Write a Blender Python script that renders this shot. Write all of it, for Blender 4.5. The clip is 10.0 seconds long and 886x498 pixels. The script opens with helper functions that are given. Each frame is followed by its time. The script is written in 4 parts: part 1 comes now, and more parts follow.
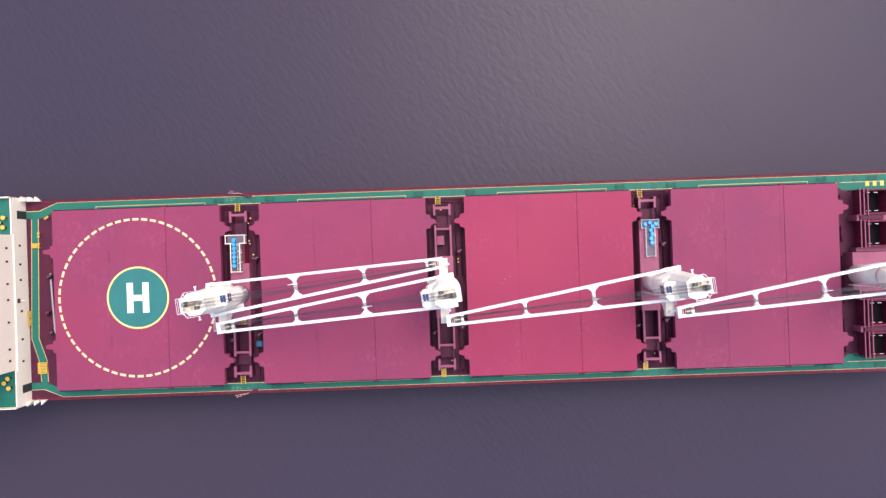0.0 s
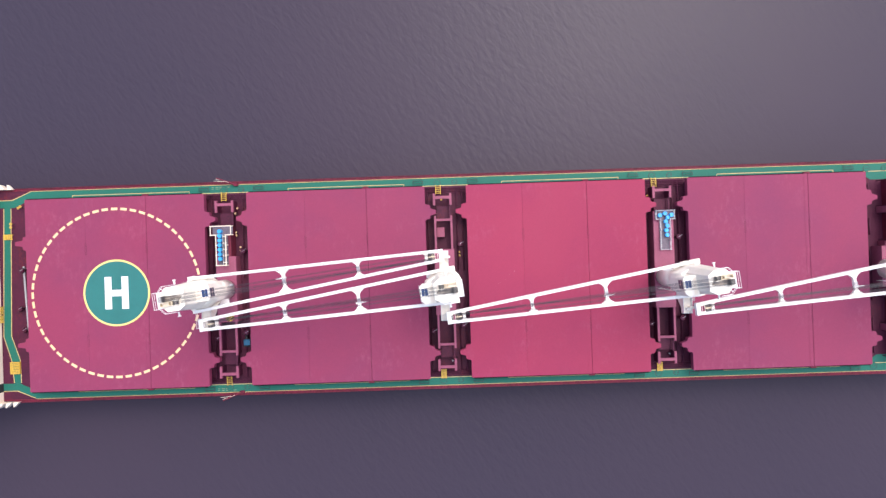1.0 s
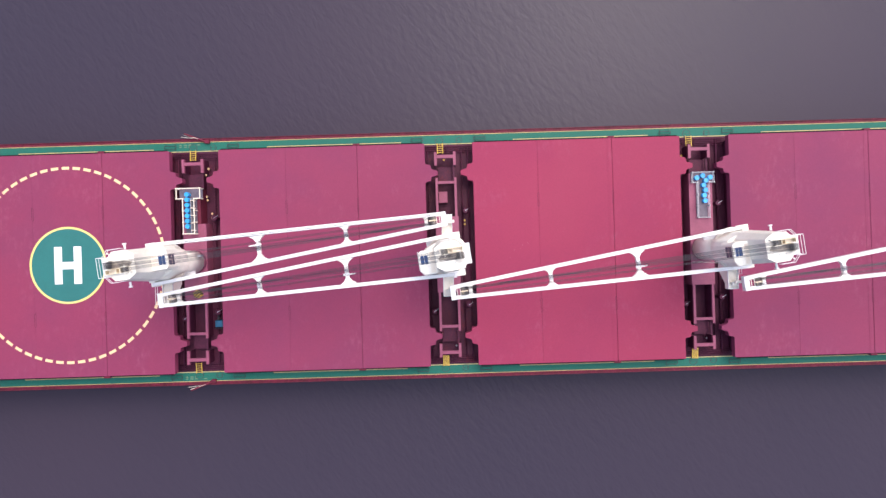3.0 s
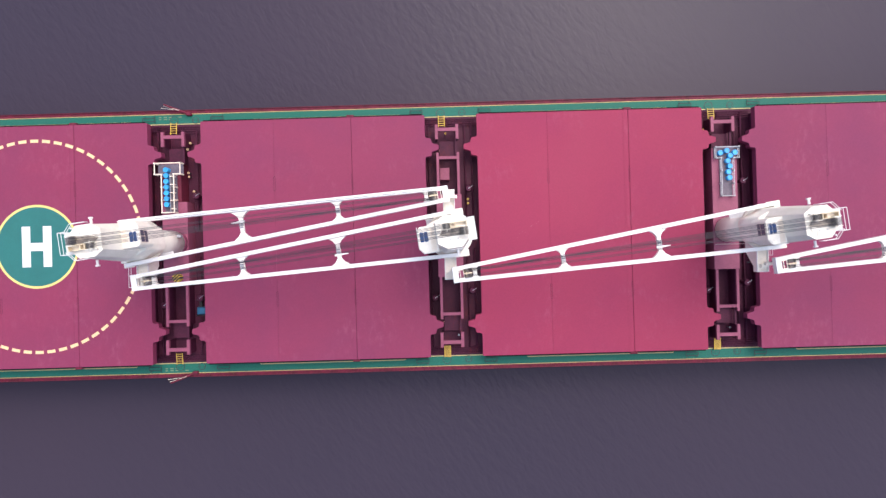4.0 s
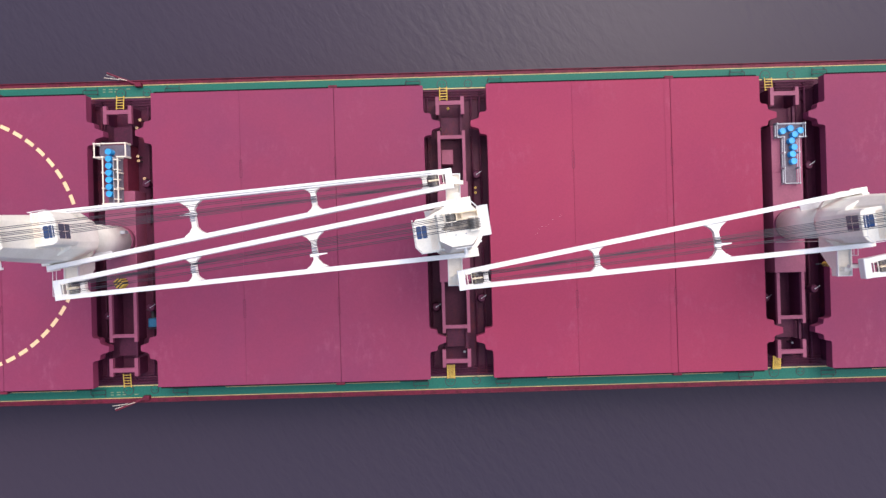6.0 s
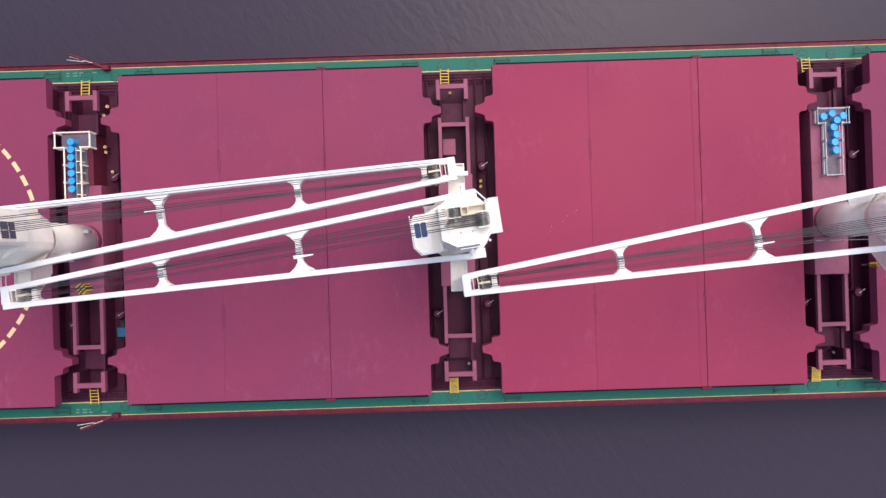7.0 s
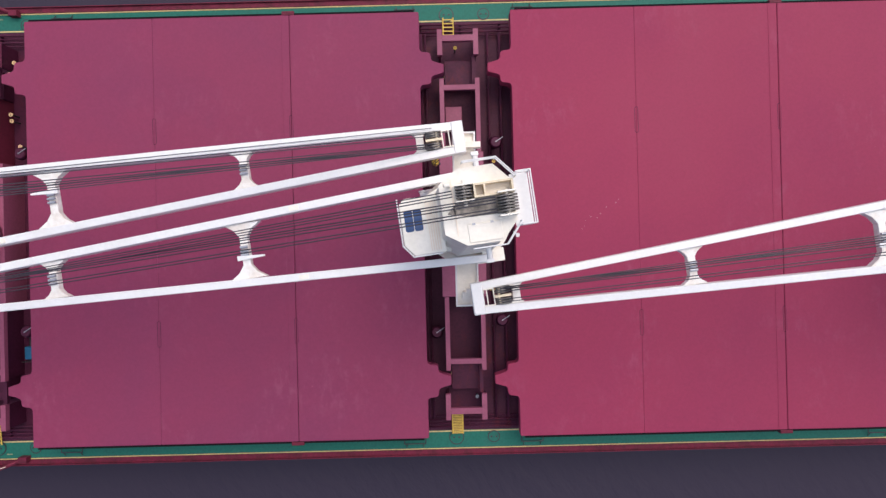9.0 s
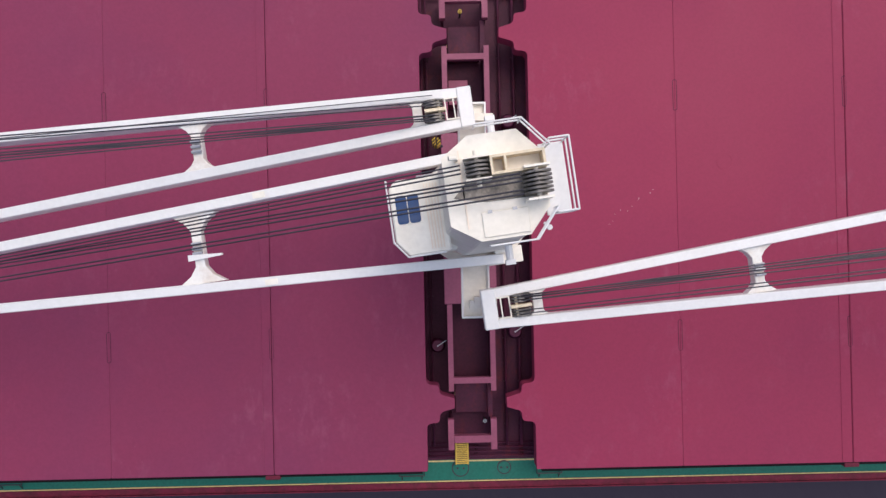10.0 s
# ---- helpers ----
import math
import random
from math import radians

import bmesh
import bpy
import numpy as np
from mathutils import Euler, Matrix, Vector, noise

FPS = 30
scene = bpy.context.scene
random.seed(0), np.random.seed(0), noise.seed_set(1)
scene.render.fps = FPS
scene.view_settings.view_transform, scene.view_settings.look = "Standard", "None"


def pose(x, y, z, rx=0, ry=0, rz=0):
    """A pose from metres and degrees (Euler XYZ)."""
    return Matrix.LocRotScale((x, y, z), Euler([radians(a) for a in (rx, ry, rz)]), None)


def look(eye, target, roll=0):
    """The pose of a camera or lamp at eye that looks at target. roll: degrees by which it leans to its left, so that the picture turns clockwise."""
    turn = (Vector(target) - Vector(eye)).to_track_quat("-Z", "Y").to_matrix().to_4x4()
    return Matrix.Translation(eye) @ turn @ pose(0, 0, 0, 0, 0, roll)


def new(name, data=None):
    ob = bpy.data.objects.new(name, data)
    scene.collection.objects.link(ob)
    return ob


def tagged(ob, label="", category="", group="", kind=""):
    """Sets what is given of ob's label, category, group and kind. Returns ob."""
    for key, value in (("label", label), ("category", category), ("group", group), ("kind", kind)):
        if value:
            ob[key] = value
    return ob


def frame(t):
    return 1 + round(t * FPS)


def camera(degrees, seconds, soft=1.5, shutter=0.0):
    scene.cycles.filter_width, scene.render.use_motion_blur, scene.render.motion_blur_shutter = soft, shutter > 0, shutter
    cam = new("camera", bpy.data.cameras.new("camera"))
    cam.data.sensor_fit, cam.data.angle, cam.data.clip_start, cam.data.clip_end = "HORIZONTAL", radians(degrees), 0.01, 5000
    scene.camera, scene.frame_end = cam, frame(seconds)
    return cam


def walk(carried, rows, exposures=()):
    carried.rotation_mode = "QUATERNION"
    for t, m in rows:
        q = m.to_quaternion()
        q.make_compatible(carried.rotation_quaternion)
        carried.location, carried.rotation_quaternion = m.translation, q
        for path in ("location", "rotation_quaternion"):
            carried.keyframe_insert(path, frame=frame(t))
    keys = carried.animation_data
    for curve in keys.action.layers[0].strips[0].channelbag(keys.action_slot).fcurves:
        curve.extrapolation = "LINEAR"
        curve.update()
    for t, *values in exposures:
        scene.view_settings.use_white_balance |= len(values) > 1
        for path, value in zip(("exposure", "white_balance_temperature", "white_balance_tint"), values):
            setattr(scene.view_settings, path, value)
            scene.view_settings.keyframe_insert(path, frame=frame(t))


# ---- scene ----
cam = camera(72.0, 10.0, soft=1.4)
PATH = [
    (0.0, -0.263, 5.725, 107.529, 0.200, 0.020, -2.031),
    (0.5, -0.231, 4.798, 104.349, 0.200, 0.020, -1.954),
    (1.0, -0.360, 4.610, 101.142, 0.200, 0.020, -1.929),
    (1.5, -0.505, 4.016, 98.044, 0.200, 0.020, -1.908),
    (2.0, -0.565, 3.036, 94.950, 0.200, 0.020, -1.870),
    (2.5, -0.699, 1.871, 91.910, 0.200, 0.020, -1.789),
    (4.0, -1.058, -1.819, 82.605, 0.200, 0.020, -1.614),
    (4.5, -1.201, -1.969, 79.395, 0.200, 0.020, -1.556),
    (5.0, -1.331, -1.837, 76.154, 0.200, 0.020, -1.566),
    (5.5, -1.243, -1.885, 73.000, 0.200, 0.020, -1.563),
    (7.0, -1.457, -1.817, 63.711, 0.200, 0.020, -1.790),
    (7.5, -1.410, -1.899, 60.694, 0.200, 0.020, -1.760),
    (8.0, -1.489, -1.804, 57.610, 0.200, 0.020, -1.726),
    (8.5, -1.529, -1.766, 54.576, 0.200, 0.020, -1.598),
    (9.0, -1.581, -1.798, 51.484, 0.200, 0.020, -1.428),
    (9.5, -1.614, -1.802, 48.289, 0.200, 0.020, -1.297),
    (10.0, -1.709, -1.855, 45.123, 0.200, 0.020, -1.279),
]
GAIN = [(t, g, 5900, 9) for t, g in ((0.0, 0.98), (2.5, 0.88), (4.5, 0.75), (7.0, 0.57), (8.5, 0.39), (10.0, 0.13))]
walk(cam, [(t, pose(x, y, z, rx, ry, rz)) for t, x, y, z, rx, ry, rz in PATH], GAIN)

# ---- light ----
SUN_ELEV, SUN_ROT = 62.0, 34.0
world = bpy.data.worlds.new("world")
scene.world = world
world.use_nodes = True
wn = world.node_tree.nodes
sky = wn.new("ShaderNodeTexSky")
sky.sky_type = 'NISHITA'
sky.sun_disc = False
sky.sun_elevation = radians(SUN_ELEV)
sky.sun_rotation = radians(SUN_ROT)
sky.air_density, sky.dust_density, sky.ozone_density = 1.0, 6.0, 0.3
wn["Background"].inputs["Strength"].default_value = 0.15
world.node_tree.links.new(sky.outputs["Color"], wn["Background"].inputs["Color"])
sun = new("sun", bpy.data.lights.new("sun", 'SUN'))
sun.data.energy, sun.data.angle, sun.data.color = 0.5, radians(150), (1.0, 0.95, 0.90)
_d = Vector((math.sin(radians(SUN_ROT)) * math.cos(radians(SUN_ELEV)), math.cos(radians(SUN_ROT)) * math.cos(radians(SUN_ELEV)), math.sin(radians(SUN_ELEV))))
sun.matrix_basis = look(_d * 300, (0, 0, 0))


# ---- materials ----
def mat(name, color, rough=0.55, metal=0.0, grain=0.12, stain=0.2, stain_color=None, stain_scale=0.25, bump=0.15, grain_scale=6.0, vary=0.0, spec=0.5, scuff=0.0, scuff_color=(0.5, 0.3, 0.34)):
    """Paint or metal with fine grain, broad stains and a little relief, at real size."""
    m = bpy.data.materials.new(name)
    m.use_nodes = True
    nt = m.node_tree
    n, l = nt.nodes, nt.links
    b = n["Principled BSDF"]
    b.inputs["Metallic"].default_value = metal
    b.inputs["Specular IOR Level"].default_value = spec
    geo = n.new("ShaderNodeNewGeometry")
    fine = n.new("ShaderNodeTexNoise")
    fine.inputs["Scale"].default_value, fine.inputs["Detail"].default_value = grain_scale, 4
    broad = n.new("ShaderNodeTexNoise")
    broad.inputs["Scale"].default_value, broad.inputs["Detail"].default_value, broad.inputs["Roughness"].default_value = stain_scale, 7, 0.62
    for t in (fine, broad):
        l.new(geo.outputs["Position"], t.inputs["Vector"])
    ramp = n.new("ShaderNodeMapRange")
    ramp.inputs["From Min"].default_value, ramp.inputs["From Max"].default_value = 0.42, 0.72
    ramp.inputs["To Max"].default_value = stain
    l.new(broad.outputs["Fac"], ramp.inputs["Value"])
    mix = n.new("ShaderNodeMix")
    mix.data_type = 'RGBA'
    mix.inputs["A"].default_value = (*color, 1)
    mix.inputs["B"].default_value = (*(stain_color or [c * 0.45 for c in color]), 1)
    l.new(ramp.outputs["Result"], mix.inputs["Factor"])
    val = n.new("ShaderNodeMapRange")
    val.inputs["From Min"].default_value, val.inputs["From Max"].default_value = 0.3, 0.7
    val.inputs["To Min"].default_value, val.inputs["To Max"].default_value = 1 - grain, 1 + grain
    l.new(fine.outputs["Fac"], val.inputs["Value"])
    hsv = n.new("ShaderNodeHueSaturation")
    colour = mix.outputs["Result"]
    if scuff:
        # rubbed streaks and chips of bare paint, in patches
        mp = n.new("ShaderNodeMapping")
        mp.inputs["Scale"].default_value = (1.7, 0.8, 1)
        l.new(geo.outputs["Position"], mp.inputs["Vector"])
        streak = n.new("ShaderNodeTexNoise")
        streak.inputs["Scale"].default_value, streak.inputs["Detail"].default_value, streak.inputs["Roughness"].default_value = 1.1, 8, 0.7
        l.new(mp.outputs["Vector"], streak.inputs["Vector"])
        patch = n.new("ShaderNodeTexNoise")
        patch.inputs["Scale"].default_value, patch.inputs["Detail"].default_value = 0.16, 3
        l.new(geo.outputs["Position"], patch.inputs["Vector"])
        m1, m2 = n.new("ShaderNodeMapRange"), n.new("ShaderNodeMapRange")
        m1.inputs["From Min"].default_value, m1.inputs["From Max"].default_value = 0.5, 0.74
        m2.inputs["From Min"].default_value, m2.inputs["From Max"].default_value = 0.47, 0.66
        l.new(streak.outputs["Fac"], m1.inputs["Value"]), l.new(patch.outputs["Fac"], m2.inputs["Value"])
        mm = n.new("ShaderNodeMath")
        mm.operation = 'MULTIPLY'
        l.new(m1.outputs["Result"], mm.inputs[0]), l.new(m2.outputs["Result"], mm.inputs[1])
        ms = n.new("ShaderNodeMath")
        ms.operation, ms.inputs[1].default_value = 'MULTIPLY', scuff
        l.new(mm.outputs[0], ms.inputs[0])
        chips = n.new("ShaderNodeTexVoronoi")
        chips.inputs["Scale"].default_value = 1.3
        l.new(geo.outputs["Position"], chips.inputs["Vector"])
        m3 = n.new("ShaderNodeMapRange")
        m3.inputs["From Min"].default_value, m3.inputs["From Max"].default_value = 0.075, 0.045
        m3.inputs["To Max"].default_value = 0.35
        l.new(chips.outputs["Distance"], m3.inputs["Value"])
        m4 = n.new("ShaderNodeMath")
        m4.operation = 'MULTIPLY'
        l.new(m3.outputs["Result"], m4.inputs[0]), l.new(m2.outputs["Result"], m4.inputs[1])
        mx = n.new("ShaderNodeMath")
        mx.operation = 'MAXIMUM'
        l.new(ms.outputs[0], mx.inputs[0]), l.new(m4.outputs[0], mx.inputs[1])
        sm = n.new("ShaderNodeMix")
        sm.data_type = 'RGBA'
        sm.inputs["B"].default_value = (*scuff_color, 1)
        l.new(mx.outputs[0], sm.inputs["Factor"]), l.new(colour, sm.inputs["A"])
        colour = sm.outputs["Result"]
    l.new(colour, hsv.inputs["Color"])
    last = val.outputs["Result"]
    if vary:
        info = n.new("ShaderNodeObjectInfo")
        mr = n.new("ShaderNodeMapRange")
        mr.inputs["To Min"].default_value, mr.inputs["To Max"].default_value = 1 - vary, 1 + vary
        l.new(info.outputs["Random"], mr.inputs["Value"])
        mul = n.new("ShaderNodeMath")
        mul.operation = 'MULTIPLY'
        l.new(last, mul.inputs[0]), l.new(mr.outputs["Result"], mul.inputs[1])
        last = mul.outputs[0]
    l.new(last, hsv.inputs["Value"])
    l.new(hsv.outputs["Color"], b.inputs["Base Color"])
    rr = n.new("ShaderNodeMapRange")
    rr.inputs["To Min"].default_value, rr.inputs["To Max"].default_value = max(0.05, rough - 0.15), min(1, rough + 0.15)
    l.new(broad.outputs["Fac"], rr.inputs["Value"])
    l.new(rr.outputs["Result"], b.inputs["Roughness"])
    bp = n.new("ShaderNodeBump")
    bp.inputs["Strength"].default_value, bp.inputs["Distance"].default_value = bump, 0.02
    l.new(fine.outputs["Fac"], bp.inputs["Height"])
    l.new(bp.outputs["Normal"], b.inputs["Normal"])
    return m


def sea_material():
    m = bpy.data.materials.new("sea_water")
    m.use_nodes = True
    n, l = m.node_tree.nodes, m.node_tree.links
    b = n["Principled BSDF"]
    b.inputs["Roughness"].default_value = 0.26
    b.inputs["IOR"].default_value = 1.333
    b.inputs["Specular IOR Level"].default_value = 0.25
    geo = n.new("ShaderNodeTexCoord")
    mp = n.new("ShaderNodeMapping")
    turn = n.new("ShaderNodeMapping")
    turn.inputs["Rotation"].default_value = (0, 0, radians(56))
    mp.inputs["Scale"].default_value = (0.8, 1.7, 1)
    l.new(geo.outputs["Object"], turn.inputs["Vector"])
    l.new(turn.outputs["Vector"], mp.inputs["Vector"])
    ripple = n.new("ShaderNodeTexNoise")
    ripple.inputs["Scale"].default_value, ripple.inputs["Detail"].default_value, ripple.inputs["Roughness"].default_value = 0.62, 5, 0.55
    ripple.inputs["Distortion"].default_value = 0.25
    l.new(mp.outputs["Vector"], ripple.inputs["Vector"])
    broad = n.new("ShaderNodeTexNoise")
    broad.inputs["Scale"].default_value, broad.inputs["Detail"].default_value = 0.012, 5
    l.new(geo.outputs["Object"], broad.inputs["Vector"])
    mix = n.new("ShaderNodeMix")
    mix.data_type = 'RGBA'
    mix.inputs["A"].default_value = (*SEA_A, 1)
    mix.inputs["B"].default_value = (*SEA_B, 1)
    l.new(broad.outputs["Fac"], mix.inputs["Factor"])
    l.new(mix.outputs["Result"], b.inputs["Base Color"])
    bp = n.new("ShaderNodeBump")
    calm = n.new("ShaderNodeMapRange")
    calm.inputs["From Min"].default_value, calm.inputs["From Max"].default_value = 0.36, 0.64
    calm.inputs["To Min"].default_value, calm.inputs["To Max"].default_value = 0.25, 0.85
    l.new(broad.outputs["Fac"], calm.inputs["Value"])
    l.new(calm.outputs["Result"], bp.inputs["Strength"])
    bp.inputs["Distance"].default_value = 0.16
    l.new(ripple.outputs["Fac"], bp.inputs["Height"])
    l.new(bp.outputs["Normal"], b.inputs["Normal"])
    return m


SEA_A, SEA_B = (0.053, 0.037, 0.053), (0.033, 0.029, 0.047)
SEA = sea_material()
RED = mat("hatch_red_paint", (0.263, 0.0235, 0.066), 0.7, grain=0.05, stain=0.45, stain_color=(0.215, 0.026, 0.075), stain_scale=0.09, vary=0.02, scuff=0.42, scuff_color=(0.33, 0.085, 0.14), spec=0.33)
# the hatch red, duller and purpler: uneven light along the ship, in the colour
RED_TINTED = mat("light_tinted_red_paint", (0.214, 0.0275, 0.074), 0.7, grain=0.05, stain=0.55, stain_color=(0.15, 0.032, 0.085), stain_scale=0.07, vary=0.03, scuff=0.42, scuff_color=(0.31, 0.095, 0.15), spec=0.33)
# deck red with rust; base darkened to carry part of the bays' shade
DECK_RED = mat("shade_darkened_deck_red", (0.066, 0.0085, 0.030), 0.6, grain=0.15, stain=0.6, stain_color=(0.035, 0.008, 0.02), stain_scale=0.6, spec=0.25, scuff=0.7, scuff_color=(0.17, 0.017, 0.012))
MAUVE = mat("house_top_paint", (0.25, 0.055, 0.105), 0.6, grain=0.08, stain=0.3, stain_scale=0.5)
HOUSE_RED = mat("deckhouse_red_paint", (0.13, 0.014, 0.034), 0.6, grain=0.12, stain=0.5, stain_color=(0.07, 0.009, 0.02), stain_scale=0.5, spec=0.3, scuff=0.5, scuff_color=(0.19, 0.024, 0.014))
EDGE_RED = mat("gunwale_red_paint", (0.145, 0.013, 0.035), 0.55, grain=0.15, stain=0.85, stain_color=(0.06, 0.012, 0.018), stain_scale=1.4, spec=0.22)
GREEN = mat("walkway_green_paint", (0.014, 0.125, 0.088), 0.6, grain=0.12, stain=0.45, stain_color=(0.035, 0.12, 0.098), stain_scale=0.5, spec=0.28)
PAD_GREEN = mat("helipad_green_paint", (0.017, 0.135, 0.125), 0.55, grain=0.05, stain=0.2, stain_scale=0.3)
YELLOW = mat("yellow_paint", (0.62, 0.40, 0.05), 0.55, grain=0.15, stain=0.5, stain_color=(0.35, 0.24, 0.08), stain_scale=1.3)
CREAM = mat("cream_paint", (0.80, 0.53, 0.28), 0.55, grain=0.08, stain=0.3, stain_color=(0.7, 0.5, 0.36), stain_scale=0.8)
WHITE = mat("crane_white_paint", (0.86, 0.80, 0.70), 0.5, grain=0.04, stain=0.45, stain_color=(0.62, 0.56, 0.44), stain_scale=0.5, bump=0.05)
JIB_WHITE = mat("jib_white_paint", (0.77, 0.745, 0.725), 0.4, grain=0.03, stain=0.25, stain_color=(0.62, 0.58, 0.54), stain_scale=0.7, bump=0.05)
STAINED = mat("stained_white_paint", (0.82, 0.79, 0.74), 0.45, grain=0.05, stain=0.75, stain_color=(0.62, 0.50, 0.40), stain_scale=1.2, bump=0.05)
IVORY = mat("superstructure_ivory_paint", (0.83, 0.70, 0.57), 0.5, grain=0.03, stain=0.2, stain_color=(0.7, 0.6, 0.48), stain_scale=0.3)
GREASE = mat("greasy_steel", (0.36, 0.30, 0.24), 0.4, grain=0.3, stain=0.9, stain_color=(0.06, 0.055, 0.05), stain_scale=1.6, grain_scale=9)
ROPE = mat("greased_wire_rope", (0.035, 0.03, 0.04), 0.5, grain=0.3, stain=0.3, grain_scale=25)
DARK = mat("dark_steel", (0.03, 0.024, 0.028), 0.5, grain=0.3, stain=0.4, grain_scale=10)
SHEAVE = mat("greased_sheave_steel", (0.2, 0.18, 0.165), 0.4, 0.3, grain=0.4, stain=0.8, stain_color=(0.03, 0.027, 0.026), stain_scale=4.0, grain_scale=14)
# near-black colour for painted shade: cover edges and store openings
SHADE_BLACK = mat("shade_black", (0.008, 0.005, 0.007), 0.8, grain=0.2, stain=0.3, stain_scale=2.0, spec=0.12)
CAGE_GREY = mat("cage_floor_paint", (0.13, 0.10, 0.13), 0.6, grain=0.15, stain=0.5, stain_scale=1.2)
STEEL = mat("galvanised_steel", (0.42, 0.42, 0.45), 0.45, 0.5, grain=0.15, stain=0.4, grain_scale=8)
DRUM_BLUE = mat("blue_drum_plastic", (0.045, 0.34, 0.70), 0.4, grain=0.08, stain=0.2, grain_scale=8, vary=0.12)
PUMP_BLUE = mat("dark_blue_paint", (0.015, 0.11, 0.22), 0.45, grain=0.15, stain=0.4, stain_scale=1.5)
LINE = mat("faded_line_paint", (0.60, 0.44, 0.17), 0.6, grain=0.15, stain=0.6, stain_color=(0.30, 0.27, 0.14), stain_scale=0.9)
RIM = mat("pale_yellow_paint", (0.70, 0.58, 0.18), 0.55, grain=0.06, stain=0.3, stain_color=(0.6, 0.5, 0.25), stain_scale=0.8)
TAN = mat("tan_paint", (0.72, 0.60, 0.42), 0.55, grain=0.1, stain=0.4, stain_scale=1.0)
STENCIL = mat("worn_stencil_paint", (0.22, 0.26, 0.14), 0.6, grain=0.2, stain=0.6, stain_scale=2.0)
PLATE = mat("lettering_yellow", (0.7, 0.5, 0.08), 0.6, grain=0.1, stain=0.4, stain_scale=1.0)


def glass(name, color):
    m = bpy.data.materials.new(name)
    m.use_nodes = True
    b = m.node_tree.nodes["Principled BSDF"]
    b.inputs["Base Color"].default_value = (*color, 1)
    b.inputs["Roughness"].default_value = 0.08
    b.inputs["Specular IOR Level"].default_value = 0.6
    return m


CAB_GLASS = glass("tinted_cab_glass", (0.02, 0.055, 0.16))
SCREEN_GLASS = glass("grey_windscreen_glass", (0.07, 0.08, 0.12))
PORT_GLASS = glass("dark_window_glass", (0.03, 0.03, 0.035))


# ---- mesh helpers ----
def box(bm, x0, x1, y0, y1, z0, z1, m=None):
    vs = [bm.verts.new((x, y, z)) for z in (z0, z1) for x, y in ((x0, y0), (x1, y0), (x1, y1), (x0, y1))]
    if m:
        for v in vs:
            v.co = m @ v.co
    for f in ((3, 2, 1, 0), (4, 5, 6, 7), (0, 1, 5, 4), (1, 2, 6, 5), (2, 3, 7, 6), (3, 0, 4, 7)):
        bm.faces.new([vs[i] for i in f])
    return vs


def prism(bm, pts, z0, z1, m=None, top=None):
    """An upright solid on a plan outline; top: another outline for its upper face."""
    top = top or pts
    lo = [bm.verts.new((x, y, z0)) for x, y in pts]
    hi = [bm.verts.new((x, y, z1)) for x, y in top]
    if m:
        for v in lo + hi:
            v.co = m @ v.co
    k = len(pts)
    bm.faces.new(lo[::-1])
    bm.faces.new(hi)
    for i in range(k):
        bm.faces.new((lo[i], lo[(i + 1) % k], hi[(i + 1) % k], hi[i]))


def tube(bm, a, b, r, sides=8, r2=None, m=None):
    a, b = Vector(a), Vector(b)
    d = b - a
    q = d.to_track_quat('Z', 'Y').to_matrix()
    rings = []
    for c, rad in ((a, r), (b, r if r2 is None else r2)):
        ring = []
        for i in range(sides):
            t = 2 * math.pi * i / sides
            p = c + q @ Vector((math.cos(t) * rad, math.sin(t) * rad, 0))
            ring.append(bm.verts.new(m @ p if m else p))
        rings.append(ring)
    bm.faces.new(rings[0][::-1])
    bm.faces.new(rings[1])
    for i in range(sides):
        bm.faces.new((rings[0][i], rings[0][(i + 1) % sides], rings[1][(i + 1) % sides], rings[1][i]))


def circle(x, y, r, k=32, a0=0.0, a1=360.0):
    whole = abs(a1 - a0) >= 360
    return [(x + r * math.cos(radians(a0 + (a1 - a0) * i / (k if whole else k - 1))), y + r * math.sin(radians(a0 + (a1 - a0) * i / (k if whole else k - 1)))) for i in range(k)]


def band(bm, x, y, r0, r1, a0, a1, z0, z1, k):
    prism_pts = circle(x, y, r1, k, a0, a1) + circle(x, y, r0, k, a1, a0)
    prism(bm, prism_pts, z0, z1)


def ring(bm, x, y, r0, r1, z0, z1, k=64):
    rows = []
    for r, z in ((r0, z0), (r1, z0), (r1, z1), (r0, z1)):
        rows.append([bm.verts.new((px, py, z)) for px, py in circle(x, y, r, k)])
    for a in range(4):
        p, q = rows[a], rows[(a + 1) % 4]
        for i in range(k):
            bm.faces.new((p[i], p[(i + 1) % k], q[(i + 1) % k], q[i]))


def fillet(pts, r, k=4):
    """The outline with its corners rounded by r, or by a radius for each."""
    out, n = [], len(pts)
    for i in range(n):
        p, a, b = Vector(pts[i]), Vector(pts[i - 1]), Vector(pts[(i + 1) % n])
        u, v = a - p, b - p
        s = min(r[i] if isinstance(r, list) else r, u.length * 0.45, v.length * 0.45)
        u, v = p + u.normalized() * s, p + v.normalized() * s
        for j in range(k + 1):
            t = j / k
            q = u * (1 - t) ** 2 + p * (2 * t * (1 - t)) + v * t ** 2
            out.append((q.x, q.y))
    return out


def rail(bm, pts, h=1.0, r=0.035, mids=1, posts=1.5, m=None):
    """A guardrail along points, on posts."""
    for a, b in zip(pts, pts[1:]):
        a, b = Vector(a), Vector(b)
        for j in range(mids + 1):
            up = Vector((0, 0, h * (j + 1) / (mids + 1)))
            tube(bm, a + up, b + up, r, 5, m=m)
        k = max(1, round((b - a).length / posts))
        for i in range(k + 1):
            p = a.lerp(b, i / k)
            tube(bm, p, p + Vector((0, 0, h)), r, 5, m=m)


